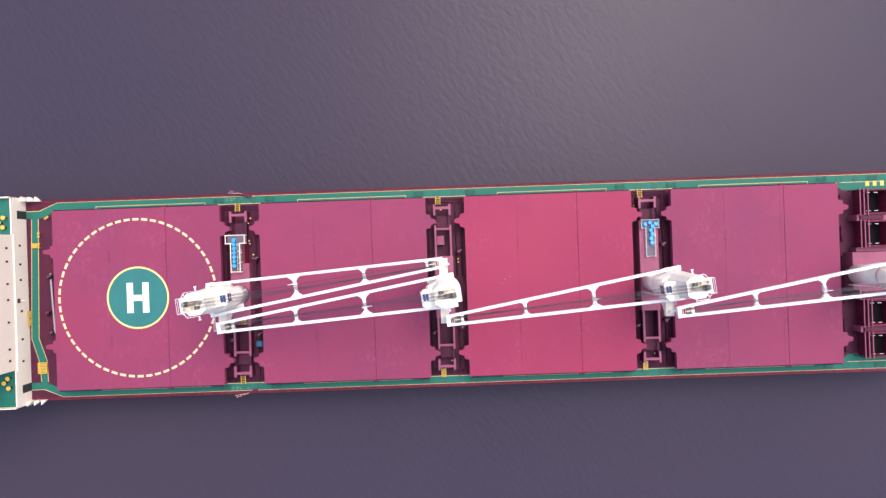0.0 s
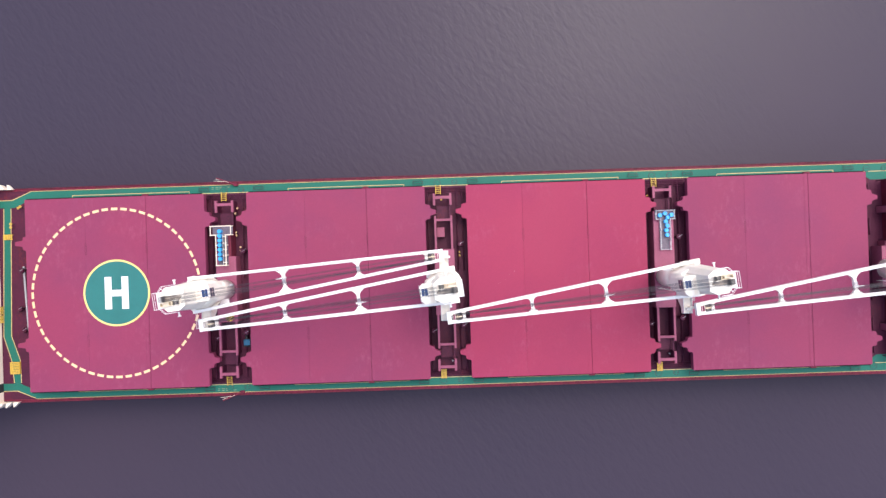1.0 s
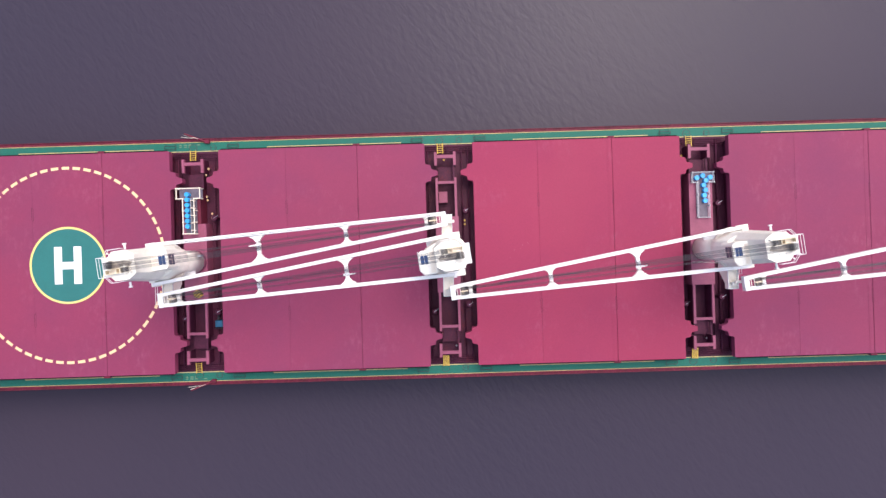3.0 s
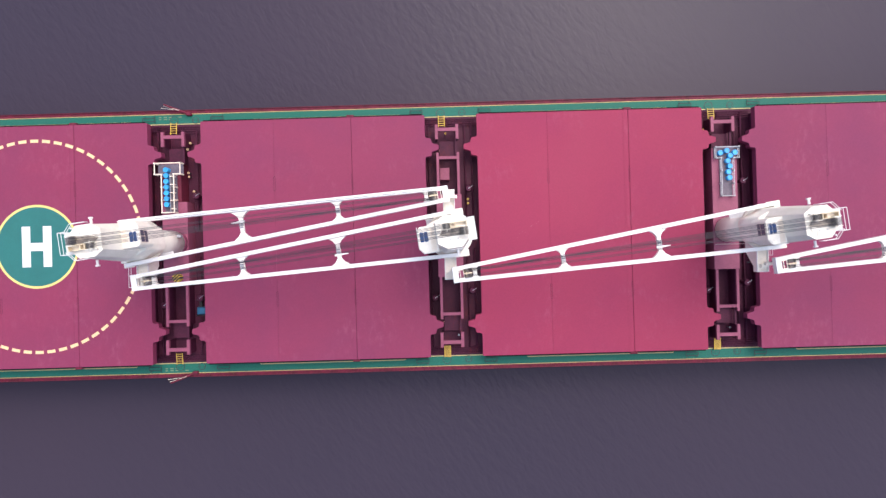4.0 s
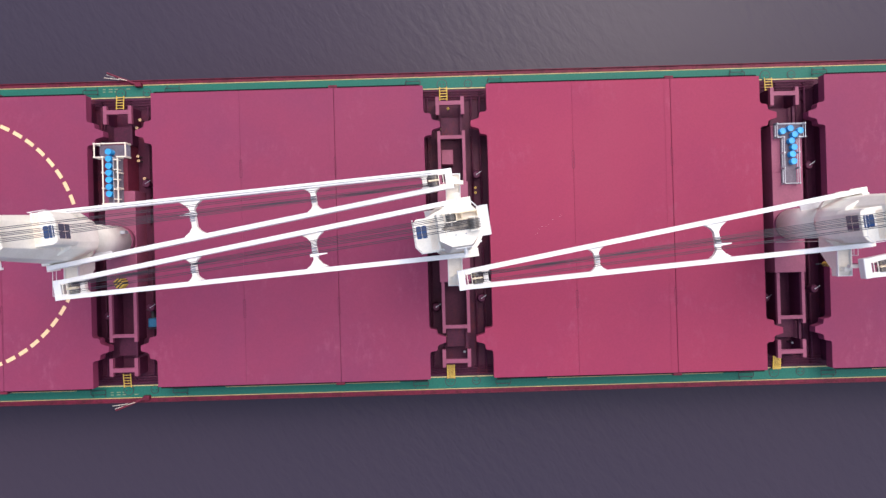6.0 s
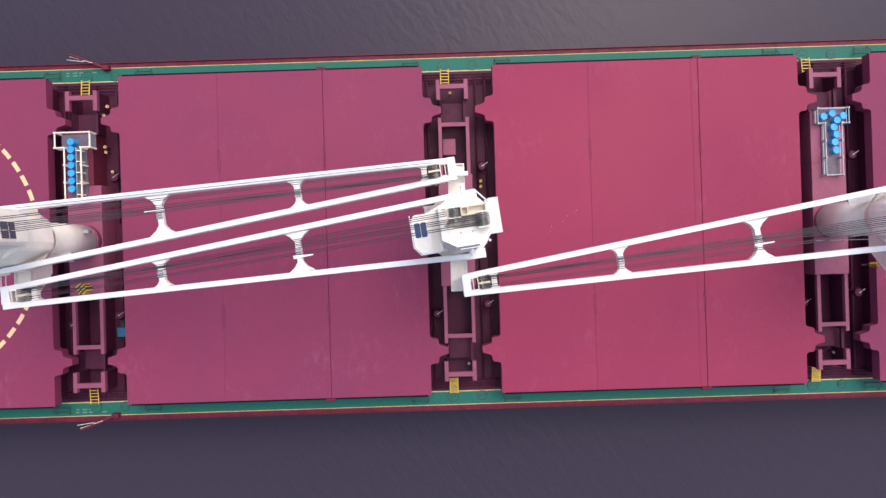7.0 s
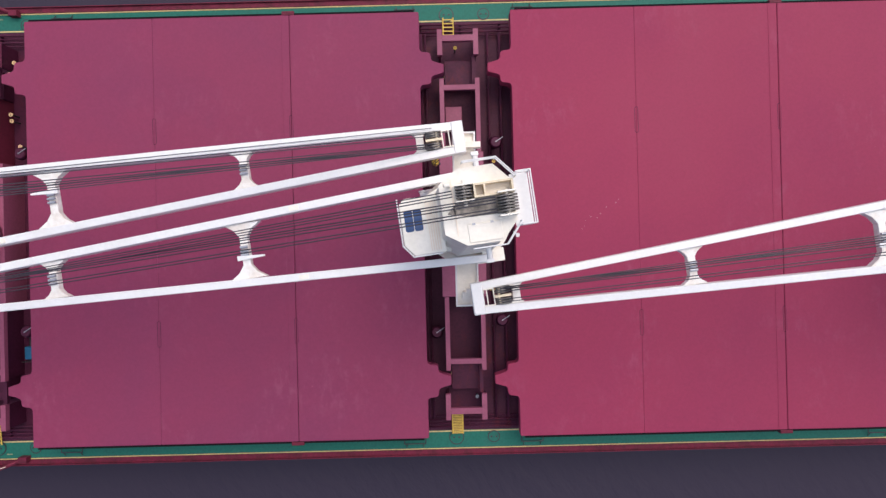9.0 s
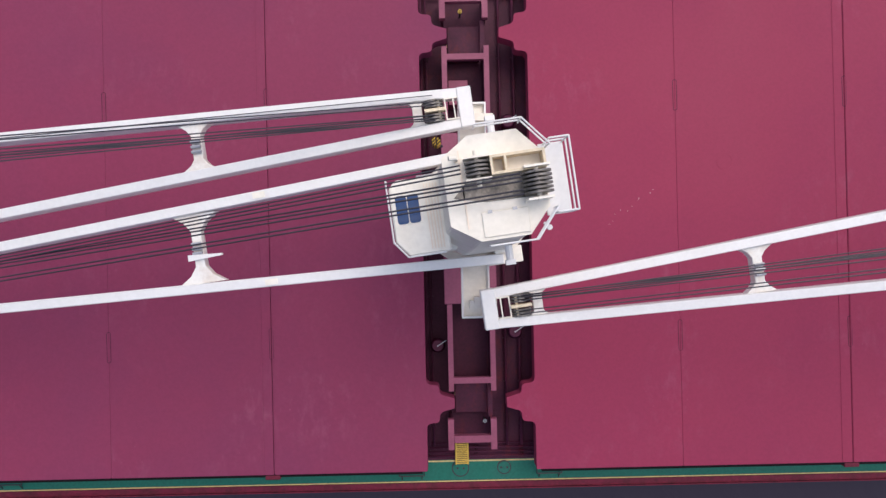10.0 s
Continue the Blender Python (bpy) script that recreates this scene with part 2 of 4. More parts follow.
def railing(parent, material, pts, h=1.0, r=0.035, mids=1, posts=1.5, m=None):
    """A guardrail under a part, each bar and each post a piece of its own."""
    for a, b in zip(pts, pts[1:]):
        a, b = Vector(a), Vector(b)
        for j in range(mids + 1):
            up = Vector((0, 0, h * (j + 1) / (mids + 1)))
            bm = bmesh.new()
            tube(bm, a + up, b + up, r, 6, m=m)
            part("guardrail_bar", bm, material, parent)
        k = max(1, round((b - a).length / posts))
        for i in range(k):
            p = a.lerp(b, i / k)
            bm = bmesh.new()
            tube(bm, p, p + Vector((0, 0, h)), r, 6, m=m)
            part("guardrail_post", bm, material, parent)
    bm = bmesh.new()
    tube(bm, pts[-1], Vector(pts[-1]) + Vector((0, 0, h)), r, 6, m=m)
    part("guardrail_post", bm, material, parent)


def mesh_of(name, bm, material, soft=False, bevel=0.0):
    bmesh.ops.recalc_face_normals(bm, faces=bm.faces[:])
    if bevel:
        bmesh.ops.bevel(bm, geom=[e for e in bm.edges if len(e.link_faces) == 2 and e.calc_face_angle(0) > 0.5], offset=bevel, segments=1, affect='EDGES', clamp_overlap=True)
    me = bpy.data.meshes.new(name)
    bm.to_mesh(me)
    bm.free()
    me.materials.append(material)
    if soft:
        for p in me.polygons:
            p.use_smooth = len(p.vertices) == 4
    return me


def part(name, bm, material, parent=None, label="", soft=False, bevel=0.0):
    ob = new(name, mesh_of(name, bm, material, soft, bevel))
    if parent:
        ob.parent = parent
    return tagged(ob, label)


def empty(name, x, y, z, label, category, group="", kind=""):
    ob = new(name)
    ob.empty_display_size = 0.5
    ob.location = (x, y, z)
    return tagged(ob, label, category, group, kind)


# ---- sea ----
DECK, COVER = 8.0, 10.6
bm = bmesh.new()
prism(bm, [(-2500, -2500), (2500, -2500), (2500, 2500), (-2500, 2500)], -3.0, 0.0)
water = tagged(part("water", bm, SEA), "dull purple-grey sea with fine wind ripples", "water", kind="structure")

# ---- hull and deck ----
bm = bmesh.new()
outline = [(-97, -13), (-92, -15.6), (-84, -16.1), (76, -16.1), (84, -14.0), (90, -9.5), (96, -3), (97.5, 0), (96, 3), (90, 9.5), (84, 14.0), (76, 16.1), (-84, 16.1), (-92, 15.6), (-97, 13)]
prism(bm, [(x, y * 0.999) for x, y in outline], -2.5, DECK - 0.04)
hull = tagged(part("hull", bm, EDGE_RED), "dark red steel hull of a long bulk carrier", "ship hull", kind="structure")
bm = bmesh.new()
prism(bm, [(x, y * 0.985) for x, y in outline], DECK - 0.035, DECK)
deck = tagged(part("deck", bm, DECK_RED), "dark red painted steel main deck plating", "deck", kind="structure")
for s in (1, -1):
    bm = bmesh.new()
    box(bm, -66.5, 76, s * 15.9, s * 16.3, DECK - 0.3, DECK + 0.06)
    box(bm, -66.5, 76, s * 16.24, s * 16.3, DECK + 0.06, DECK + 0.2)
    part("gunwale_bar", bm, EDGE_RED, hull)
    bm = bmesh.new()
    prism(bm, [(-63.0, s * 15.80), (76, s * 15.80), (76, s * 15.87), (-63.0, s * 15.87), (-66.0, s * 14.6), (-69.0, s * 14.6), (-69.0, s * 14.51), (-65.9, s * 14.51)][::s], DECK + 0.009, DECK + 0.03)
    part("outer_line", bm, LINE, deck, "yellow painted line along the deck edge")
    bm = bmesh.new()
    prism(bm, [(-63.2, s * 14.55), (63.4, s * 14.55), (65.2, s * 13.35), (76, s * 13.35), (76, s * 15.79), (-63.2, s * 15.79), (-66.0, s * 14.5), (-69.5, s * 14.5), (-69.5, s * 13.4), (-65.6, s * 13.4)][::s], DECK + 0.001, DECK + 0.008)
    part("side_walkway", bm, GREEN, deck, "green painted side walkway")
bm = bmesh.new()
prism(bm, [(-67.2, 13.39), (-67.8, -6.2), (-66.7, -9.9), (-66.4, -13.39), (-65.4, -13.39), (-65.5, -9.8), (-66.7, -6.2), (-66.2, 13.39)], DECK + 0.001, DECK + 0.008)
part("cross_walkway", bm, GREEN, deck, "green painted walkway before the deckhouse")
for pts in ([(-67.25, 13.3), (-67.85, -6.2), (-66.75, -9.9), (-66.45, -13.3)], [(-66.15, 13.3), (-66.65, -6.2), (-65.45, -9.8), (-65.35, -13.3)]):
    bm = bmesh.new()
    for (xa, ya), (xb, yb) in zip(pts, pts[1:]):
        prism(bm, [(xa - 0.05, ya), (xb - 0.05, yb), (xb + 0.05, yb), (xa + 0.05, ya)], DECK + 0.01, DECK + 0.016)
    part("walkway_line", bm, LINE, deck)
bm = bmesh.new()
for i in range(8):
    box(bm, -66.8, -65.4, -11.9 + i * 0.24, -11.75 + i * 0.24, DECK + 0.3, DECK + 0.36)
box(bm, -66.82, -66.7, -11.9, -10.1, DECK, DECK + 0.3)
box(bm, -65.5, -65.38, -11.9, -10.1, DECK, DECK + 0.3)
tagged(part("step_over", bm, YELLOW), "yellow grated step-over platform on the walkway", "platform")
bm = bmesh.new()
for i in range(5):
    box(bm, -67.3 + 0.28 * i, -67.1 + 0.28 * i, 8.6, 9.3, DECK + 0.2, DECK + 0.26)
box(bm, -67.3, -66.0, 8.55, 8.65, DECK, DECK + 0.2)
box(bm, -67.3, -66.0, 9.25, 9.35, DECK, DECK + 0.2)
tagged(part("step_over", bm, YELLOW), "small yellow step across the walkway", "platform")

# ---- crane bays ----
BAYS = [-32.8, -0.2, 32.6, 65.4]        # crane axes along the ship
HATCHES = [(-62.3, -44.35, -53.4), (-29.35, -11.55, -20.75), (3.3, 21.2, 11.6), (36.2, 54.1, 44.6)]
ENDS = [-35.65, -2.85, 29.9, 62.75]


def line(x0, x1, y, w=0.09, name="inner_line"):
    bm = bmesh.new()
    box(bm, x0, x1, y - w / 2, y + w / 2, DECK + 0.01, DECK + 0.016)
    part(name, bm, LINE, deck)


for s in (1, -1):
    for a, (x0, xj, xw), x1 in zip(range(4), HATCHES, ENDS):
        c0, c1 = x0 + 5.6, x1 - 3.2
        line(c0, c1, s * 14.98)
        line(c1 + 0.1, x1 + 9.0, s * 14.62)
        for c in (c0, c1):
            bm = bmesh.new()
            box(bm, c - 0.045, c + 0.045, s * 14.62 - 0.04, s * 14.98 + 0.04, DECK + 0.01, DECK + 0.016)
            part("line_return", bm, LINE, deck)
    line(-63.2, -56.4, s * 14.62)


def hatch(i):
    """One hold's hatch cover: three panels over a coaming, with bearing tabs at both ends."""
    x0, xj, xw = HATCHES[i]
    x1 = ENDS[i]
    root = empty("hatch_cover", (x0 + x1) / 2, 0, DECK, ("closed red steel hatch cover with a painted helicopter landing circle", "closed red steel hatch cover with faint scuffs along its seam", "closed bright red steel hatch cover crossed by a crane jib", "closed red steel hatch cover beside the forward deck stores")[i], "hatch cover", "cargo hatch covers")
    paint = (RED_TINTED, RED_TINTED, RED, RED_TINTED)[i]
    cx = (x0 + x1) / 2
    half = 14.3

    def end_contour(x, d):
        """Outline of a panel end at x that looks towards d, from -y to +y."""
        if x < -60:
            side = [(-0.45, -0.95), (-0.45, -0.45), (-1.6, -0.28), (-1.6, 0.28), (-0.45, 0.45), (-0.45, 0.95), (0, 1.0)]
            return [(x, -half), (x, -8.3)] + [(x + px, -7.3 + py) for px, py in side] + [(x, 6.8)] + [(x + px, 7.8 + py) for px, py in side] + [(x, half)]
        low = [(x, -half), (x, -11.62), (x + d * 0.75, -11.56), (x + d * 0.75, -11.0), (x + d * 1.6, -10.76), (x + d * 1.6, -10.2), (x + d * 0.75, -9.95), (x + d * 0.75, -9.45), (x, -9.38)]
        return low + [(px, -py) for px, py in low[::-1]]
    e0 = [(px - cx, py) for px, py in end_contour(x0, -1)]
    e1 = [(px - cx, py) for px, py in end_contour(x1, 1)]
    cuts = sorted((xj, xw))
    g = [0.015 if c == xj else 0.004 for c in cuts]
    a, b = cuts[0] - cx, cuts[1] - cx
    tips = (x0 - 1.6 - cx, x1 + 1.6 - cx)

    def rounded(pts):
        return fillet(pts, [0.05 if min(abs(px - t) for t in tips) < 0.01 else 0.3 if abs(py) < 14 else 0.1 for px, py in pts])
    shapes = (rounded(e0[::-1] + [(a - g[0], -half), (a - g[0], half)]),
              [(a + g[0], -half), (b - g[1], -half), (b - g[1], half), (a + g[0], half)],
              rounded([(b + g[1], -half)] + e1 + [(b + g[1], half)]))
    for pts in shapes:
        bm = bmesh.new()
        prism(bm, pts, COVER - DECK - 0.95, COVER - DECK)
        part("cover_panel", bm, paint, root, bevel=0.014)
    for s in (1, -1):
        # black strip that paints in the shade line between cover and walkway
        bm = bmesh.new()
        box(bm, x0 + 0.3 - cx, x1 - 0.3 - cx, s * (half + 0.002), s * (half + 0.13), COVER - DECK - 0.3, COVER - DECK - 0.01)
        part("edge_shade_strip", bm, SHADE_BLACK, root, "black strip for the shade along the cover edge")
    jx = xj - cx
    for d, w in ((-0.6, 0.07), (0.05, 0.05)):
        bm = bmesh.new()
        box(bm, jx + d, jx + d + w, -half + 0.1, half - 0.1, COVER - DECK + 0.001, COVER - DECK + 0.02)
        part("seam_bar", bm, paint, root)
    if i > 1:
        bm = bmesh.new()
        ring(bm, xw + 2.75 - cx, 2.85, 0.42, 0.47, COVER - DECK + 0.001, COVER - DECK + 0.014, 28)
        part("access_ring", bm, paint, root)
    for xs in (xj, xw):
        for y in (6.7, -6.9):
            bm = bmesh.new()
            ring(bm, 0, 0, 0.1, 0.13, 0.0, 0.012, 12)
            for v in bm.verts:
                v.co.y = v.co.y + (0.75 if v.co.y > 0 else -0.75) + y
                v.co.x += xs - cx
                v.co.z += COVER - DECK + 0.001
            part("lifting_slot", bm, DECK_RED, root)
    for s in (1, -1):
        bm = bmesh.new()
        box(bm, jx - 0.5, jx + 0.35, s * half - 0.02, s * (half + 0.28), COVER - DECK - 0.7, COVER - DECK + 0.02)
        part("hinge_block", bm, EDGE_RED, root, bevel=0.04)
        for k in range(4):
            px = (x0 + 2.6 + k * (x1 - x0 - 5.2) / 3) - cx
            bm = bmesh.new()
            box(bm, px - 0.25, px + 0.25, s * half - 0.01, s * (half + 0.14), COVER - DECK - 0.9, COVER - DECK - 0.3)
            part("cleat", bm, EDGE_RED, root)
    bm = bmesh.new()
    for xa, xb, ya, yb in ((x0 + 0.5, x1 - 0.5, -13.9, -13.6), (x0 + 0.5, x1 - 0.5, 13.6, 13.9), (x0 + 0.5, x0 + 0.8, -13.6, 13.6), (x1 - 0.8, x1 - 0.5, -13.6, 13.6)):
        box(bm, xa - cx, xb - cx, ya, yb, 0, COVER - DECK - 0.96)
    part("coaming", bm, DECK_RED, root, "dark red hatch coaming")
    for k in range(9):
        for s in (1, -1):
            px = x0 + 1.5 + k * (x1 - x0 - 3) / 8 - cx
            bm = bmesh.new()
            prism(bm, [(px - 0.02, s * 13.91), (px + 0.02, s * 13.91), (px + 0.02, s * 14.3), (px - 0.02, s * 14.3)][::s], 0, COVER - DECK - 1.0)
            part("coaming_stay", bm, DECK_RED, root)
    if i == 2:
        # a trail of dried paint drops
        rnd = random.Random(5)
        for k in range(10):
            t = k / 9
            px, py, r = 10.2 - 2.6 * t + rnd.uniform(-0.2, 0.2), 1.3 - 1.75 * t + rnd.uniform(-0.15, 0.15), rnd.uniform(0.012, 0.022)
            bm = bmesh.new()
            prism(bm, circle(px - cx, py, r, 7), COVER - DECK + 0.001, COVER - DECK + 0.008)
            part("paint_drop", bm, STAINED, root, "dried white paint drop")
    return root


for i in range(4):
    hatch(i)


def helipad():
    x, y, z = -49.0, 0.05, COVER
    root = empty("helipad_marking", x, y, z, "painted helicopter landing circle with a white H on green", "helipad")
    bm = bmesh.new()
    prism(bm, circle(0, 0, 4.68, 72), 0.021, 0.024)
    part("disc", bm, PAD_GREEN, root, "green painted disc")
    bm = bmesh.new()
    ring(bm, 0, 0, 4.68, 4.95, 0.021, 0.026, 72)
    part("rim", bm, RIM, root, "pale yellow ring")
    bm = bmesh.new()
    prism(bm, [(-1.75, -2.4), (-0.75, -2.4), (-0.75, -0.5), (0.75, -0.5), (0.75, -2.4), (1.75, -2.4), (1.75, 2.4), (0.75, 2.4), (0.75, 0.45), (-0.75, 0.45), (-0.75, 2.4), (-1.75, 2.4)], 0.0245, 0.03)
    part("letter", bm, JIB_WHITE, root, "white letter H")
    n = 56
    bm = bmesh.new()
    band(bm, 0, 0, 12.3, 12.66, -2.2, 2.2, 0.021, 0.026, 4)
    dash = mesh_of("dash", bm, CREAM)
    for i in range(n):
        a = 360 * i / n
        ob = new("dash", dash)
        ob.parent = root
        ob.matrix_basis = pose(0, 0, 0, 0, 0, a)


helipad()


def mast_house(i):
    """The low deckhouse between two hatches on which a crane stands, with its open wells."""
    cx = BAYS[i]
    root = empty("crane_deckhouse", cx, 0, DECK, "low dark red deckhouse with pale red top flanges under a crane", "deckhouse", "crane deckhouses")
    top = 2.2
    wells = (-1, 1) if i == 1 else (-1,)
    bm = bmesh.new()
    y0, y1 = (-4.9 if -1 in wells else -9.5), (4.9 if 1 in wells else 9.5)
    box(bm, -1.5, 1.5, y0, min(y1, 4.9), 0, top)
    part("house_body", bm, MAUVE, root, bevel=0.03)
    if y1 > 4.9:
        bm = bmesh.new()
        box(bm, -1.5, 0.85 if i == 0 else 1.5, 4.902, y1, 0, top - 0.004)
        part("house_wing", bm, HOUSE_RED if i == 0 else MAUVE, root, bevel=0.03)
    for s in wells:
        for xa in (-1.36, 1.06):
            bm = bmesh.new()
            box(bm, xa, xa + 0.3, s * 4.92, s * 9.9, top - 0.35, top)
            part("side_beam", bm, MAUVE, root)
        bm = bmesh.new()
        box(bm, -1.06, 1.06, s * 9.12, s * 9.46, top - 0.35, top - 0.004)
        part("cross_beam", bm, MAUVE, root)
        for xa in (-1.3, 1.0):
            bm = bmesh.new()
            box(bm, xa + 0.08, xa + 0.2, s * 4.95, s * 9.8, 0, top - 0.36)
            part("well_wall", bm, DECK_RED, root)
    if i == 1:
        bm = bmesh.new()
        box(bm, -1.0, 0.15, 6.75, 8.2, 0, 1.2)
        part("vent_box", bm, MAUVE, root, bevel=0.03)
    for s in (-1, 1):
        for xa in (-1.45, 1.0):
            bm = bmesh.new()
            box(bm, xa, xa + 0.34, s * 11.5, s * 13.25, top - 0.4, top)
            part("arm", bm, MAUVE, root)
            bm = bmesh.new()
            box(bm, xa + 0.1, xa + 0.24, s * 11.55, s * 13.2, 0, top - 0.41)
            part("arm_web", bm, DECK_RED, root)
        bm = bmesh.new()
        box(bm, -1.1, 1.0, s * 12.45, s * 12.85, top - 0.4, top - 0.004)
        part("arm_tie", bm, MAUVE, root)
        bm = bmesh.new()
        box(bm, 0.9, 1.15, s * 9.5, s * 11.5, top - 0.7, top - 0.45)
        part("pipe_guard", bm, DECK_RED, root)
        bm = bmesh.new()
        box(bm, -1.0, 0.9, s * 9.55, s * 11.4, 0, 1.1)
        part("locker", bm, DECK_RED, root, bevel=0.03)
    return root


for i in range(3):
    mast_house(i)


def deck_ladder(x, s, rungs):
    """Yellow inclined ladder from the side walkway up to the deckhouse arms."""
    bm = bmesh.new()
    w = 0.36
    a, b = Vector((0, s * 14.7, DECK + 0.38)), Vector((0, s * 13.3, DECK + 0.5))
    for d in (-w, w):
        tube(bm, a + Vector((x + d, 0, 0)), b + Vector((x + d, 0, 0)), 0.05, 5)
    ob = tagged(part("deck_ladder", bm, YELLOW), "short yellow inclined ladder beside the green walkway", "ladder", "deck ladders")
    for k in range(rungs):
        p = a.lerp(b, (k + 0.5) / rungs)
        bm = bmesh.new()
        box(bm, x - w, x + w, p.y - 0.036, p.y + 0.036, p.z - 0.02, p.z + 0.02)
        part("tread", bm, YELLOW, ob)


for cx, n in zip(BAYS[:3], (5, 12, 12)):
    deck_ladder(cx - 0.65, 1, 5)
    deck_ladder(cx - 0.65, -1, n)


def manhole(x, y, r):
    root = empty("manhole_cover", x, y, DECK + 0.008, "round green manhole cover with a dark rim", "manhole cover", "deck manholes")
    bm = bmesh.new()
    prism(bm, circle(0, 0, r, 20), 0, 0.05)
    part("lid", bm, GREEN, root)
    bm = bmesh.new()
    ring(bm, 0, 0, r + 0.01, r + 0.07, 0, 0.04, 20)
    part("rim", bm, DARK, root)
    for d in (-0.18, 0.18):
        bm = bmesh.new()
        box(bm, d - 0.06, d + 0.06, -0.05, 0.05, 0.05, 0.09)
        part("lug", bm, DARK, root)


for cx in BAYS:
    for s in (1, -1):
        for dx in (-0.75, 1.9):
            manhole(cx + dx, s * 15.05, 0.46 if dx < 0 else 0.36)


def fairlead(x, y, s):
    """A low rectangular frame of round bar beside the coaming, on two legs."""
    bm = bmesh.new()
    ya, yb = y - s * 0.42, y - s * 0.02
    for p, q in (((-0.75, ya), (0.75, ya)), ((0.75, ya), (0.75, yb)), ((0.75, yb), (-0.75, yb)), ((-0.75, yb), (-0.75, ya))):
        tube(bm, (x + p[0], p[1], DECK + 0.3), (x + q[0], q[1], DECK + 0.3), 0.035, 5)
    for d in (-0.6, 0.6):
        tube(bm, (x + d, yb, DECK + 0.3), (x + d, y + s * 0.3, DECK + 0.008), 0.03, 5)
        tube(bm, (x + d, ya, DECK + 0.3), (x + d, ya, DECK + 0.008), 0.03, 5)
    tagged(part("pipe_frame", bm, DARK), "low dark steel bar frame beside the hatch coaming", "deck fitting", "deck frames")


for cx in BAYS:
    for s in (1, -1):
        for dx in (-3.7, 4.6):
            fairlead(cx + dx, s * 15.4, s)


def vent(x, y, h=1.6):
    root = empty("mushroom_vent", x, y, DECK, "dark red mushroom ventilator on the deck", "ventilator", "deck ventilators")
    bm = bmesh.new()
    tube(bm, (0, 0, 0), (0, 0, h), 0.22, 12)
    part("trunk", bm, DECK_RED, root, soft=True)
    bm = bmesh.new()
    tube(bm, (0, 0, h), (0, 0, h + 0.25), 0.45, 16, 0.3)
    part("cap", bm, DECK_RED, root, soft=True)
    bm = bmesh.new()
    tube(bm, (0, 0, h + 0.3), (0.5, 0.32, h + 0.3), 0.026, 6)
    tube(bm, (0, 0, h + 0.2), (0, 0, h + 0.34), 0.05, 6)
    part("crank", bm, STEEL, root)


for cx in BAYS[:3]:
    vent(cx + 2.55, -6.6)
    vent(cx + 2.4, 5.6)
    vent(cx - 1.95, -7.4, 1.1)


def pipes(cx, s):
    """Runs of deck pipe along the foot of the coamings."""
    for dx, r in ((-2.6, 0.09), (-2.3, 0.06), (2.1, 0.08), (2.95, 0.1)):
        bm = bmesh.new()
        tube(bm, (cx + dx, s * 1.6, DECK + 0.35), (cx + dx, s * 13.6, DECK + 0.35), r, 8)
        ob = tagged(part("deck_pipe", bm, DECK_RED, soft=True), "dark red steel pipe along the deck", "pipe", "deck pipes")
        for k in range(5):
            y = s * (2.0 + 2.6 * k)
            bm = bmesh.new()
            box(bm, cx + dx - 0.1, cx + dx + 0.1, y - 0.05, y + 0.05, DECK, DECK + 0.3)
            part("support", bm, DECK_RED, ob)


for cx in BAYS[:3]:
    for s in (1, -1):
        pipes(cx, s)


def side_pipes(cx, s):
    for k in range(4):
        bm = bmesh.new()
        y = s * (13.45 + 0.26 * k)
        tube(bm, (cx - 3.4, y, DECK + 0.3), (cx + 4.0, y, DECK + 0.3), 0.05 + 0.02 * (k % 2), 8)
        ob = tagged(part("deck_pipe", bm, DECK_RED, soft=True), "dark red pipe crossing the crane bay beside the walkway", "pipe", "deck pipes")
        for d in (-2.6, 0.2, 3.0):
            bm = bmesh.new()
            box(bm, cx + d - 0.05, cx + d + 0.05, y - 0.09, y + 0.09, DECK, DECK + 0.25)
            part("support", bm, DECK_RED, ob)


def valve(x, y, material, label, k=1.0):
    root = empty("deck_valve", x, y, DECK, label, "valve", "deck valves")
    bm = bmesh.new()
    tube(bm, (0, 0, 0), (0, 0, 0.8), 0.06, 8)
    part("stem", bm, DARK, root)
    bm = bmesh.new()
    ring(bm, 0, 0, 0.12 * k, 0.2 * k, 0.8, 0.86, 14)
    box(bm, -0.14 * k, 0.14 * k, -0.03, 0.03, 0.8, 0.85)
    part("handwheel", bm, material, root)


for cx in BAYS[:3]:
    for s in (1, -1):
        side_pipes(cx, s)
for cx, y, dx in ((-0.2, 4.4, 2.3), (-0.2, 3.9, 2.3), (-0.2, 12.4, -0.2), (32.6, 12.0, -1.8)):
    valve(cx + dx, y, YELLOW, "small valve with a yellow handwheel on the dark deck", 0.65)
for dx, y in ((1.5, 12.13), (1.15, 11.35), (1.19, 8.5), (1.25, 8.05), (1.8, 6.25), (1.8, 5.72)):
    valve(BAYS[0] + dx, y, CREAM, "small valve with a cream handwheel beside the drum rack", 0.7)
for cx in BAYS[:3]:
    for y in (10.35, -10.35):
        valve(cx - 0.85, y, CREAM, "small valve with a cream handwheel near the hatch tabs")
    valve(cx + 0.75, -12.0, STEEL, "small steel valve in the deckhouse arms", 0.6)


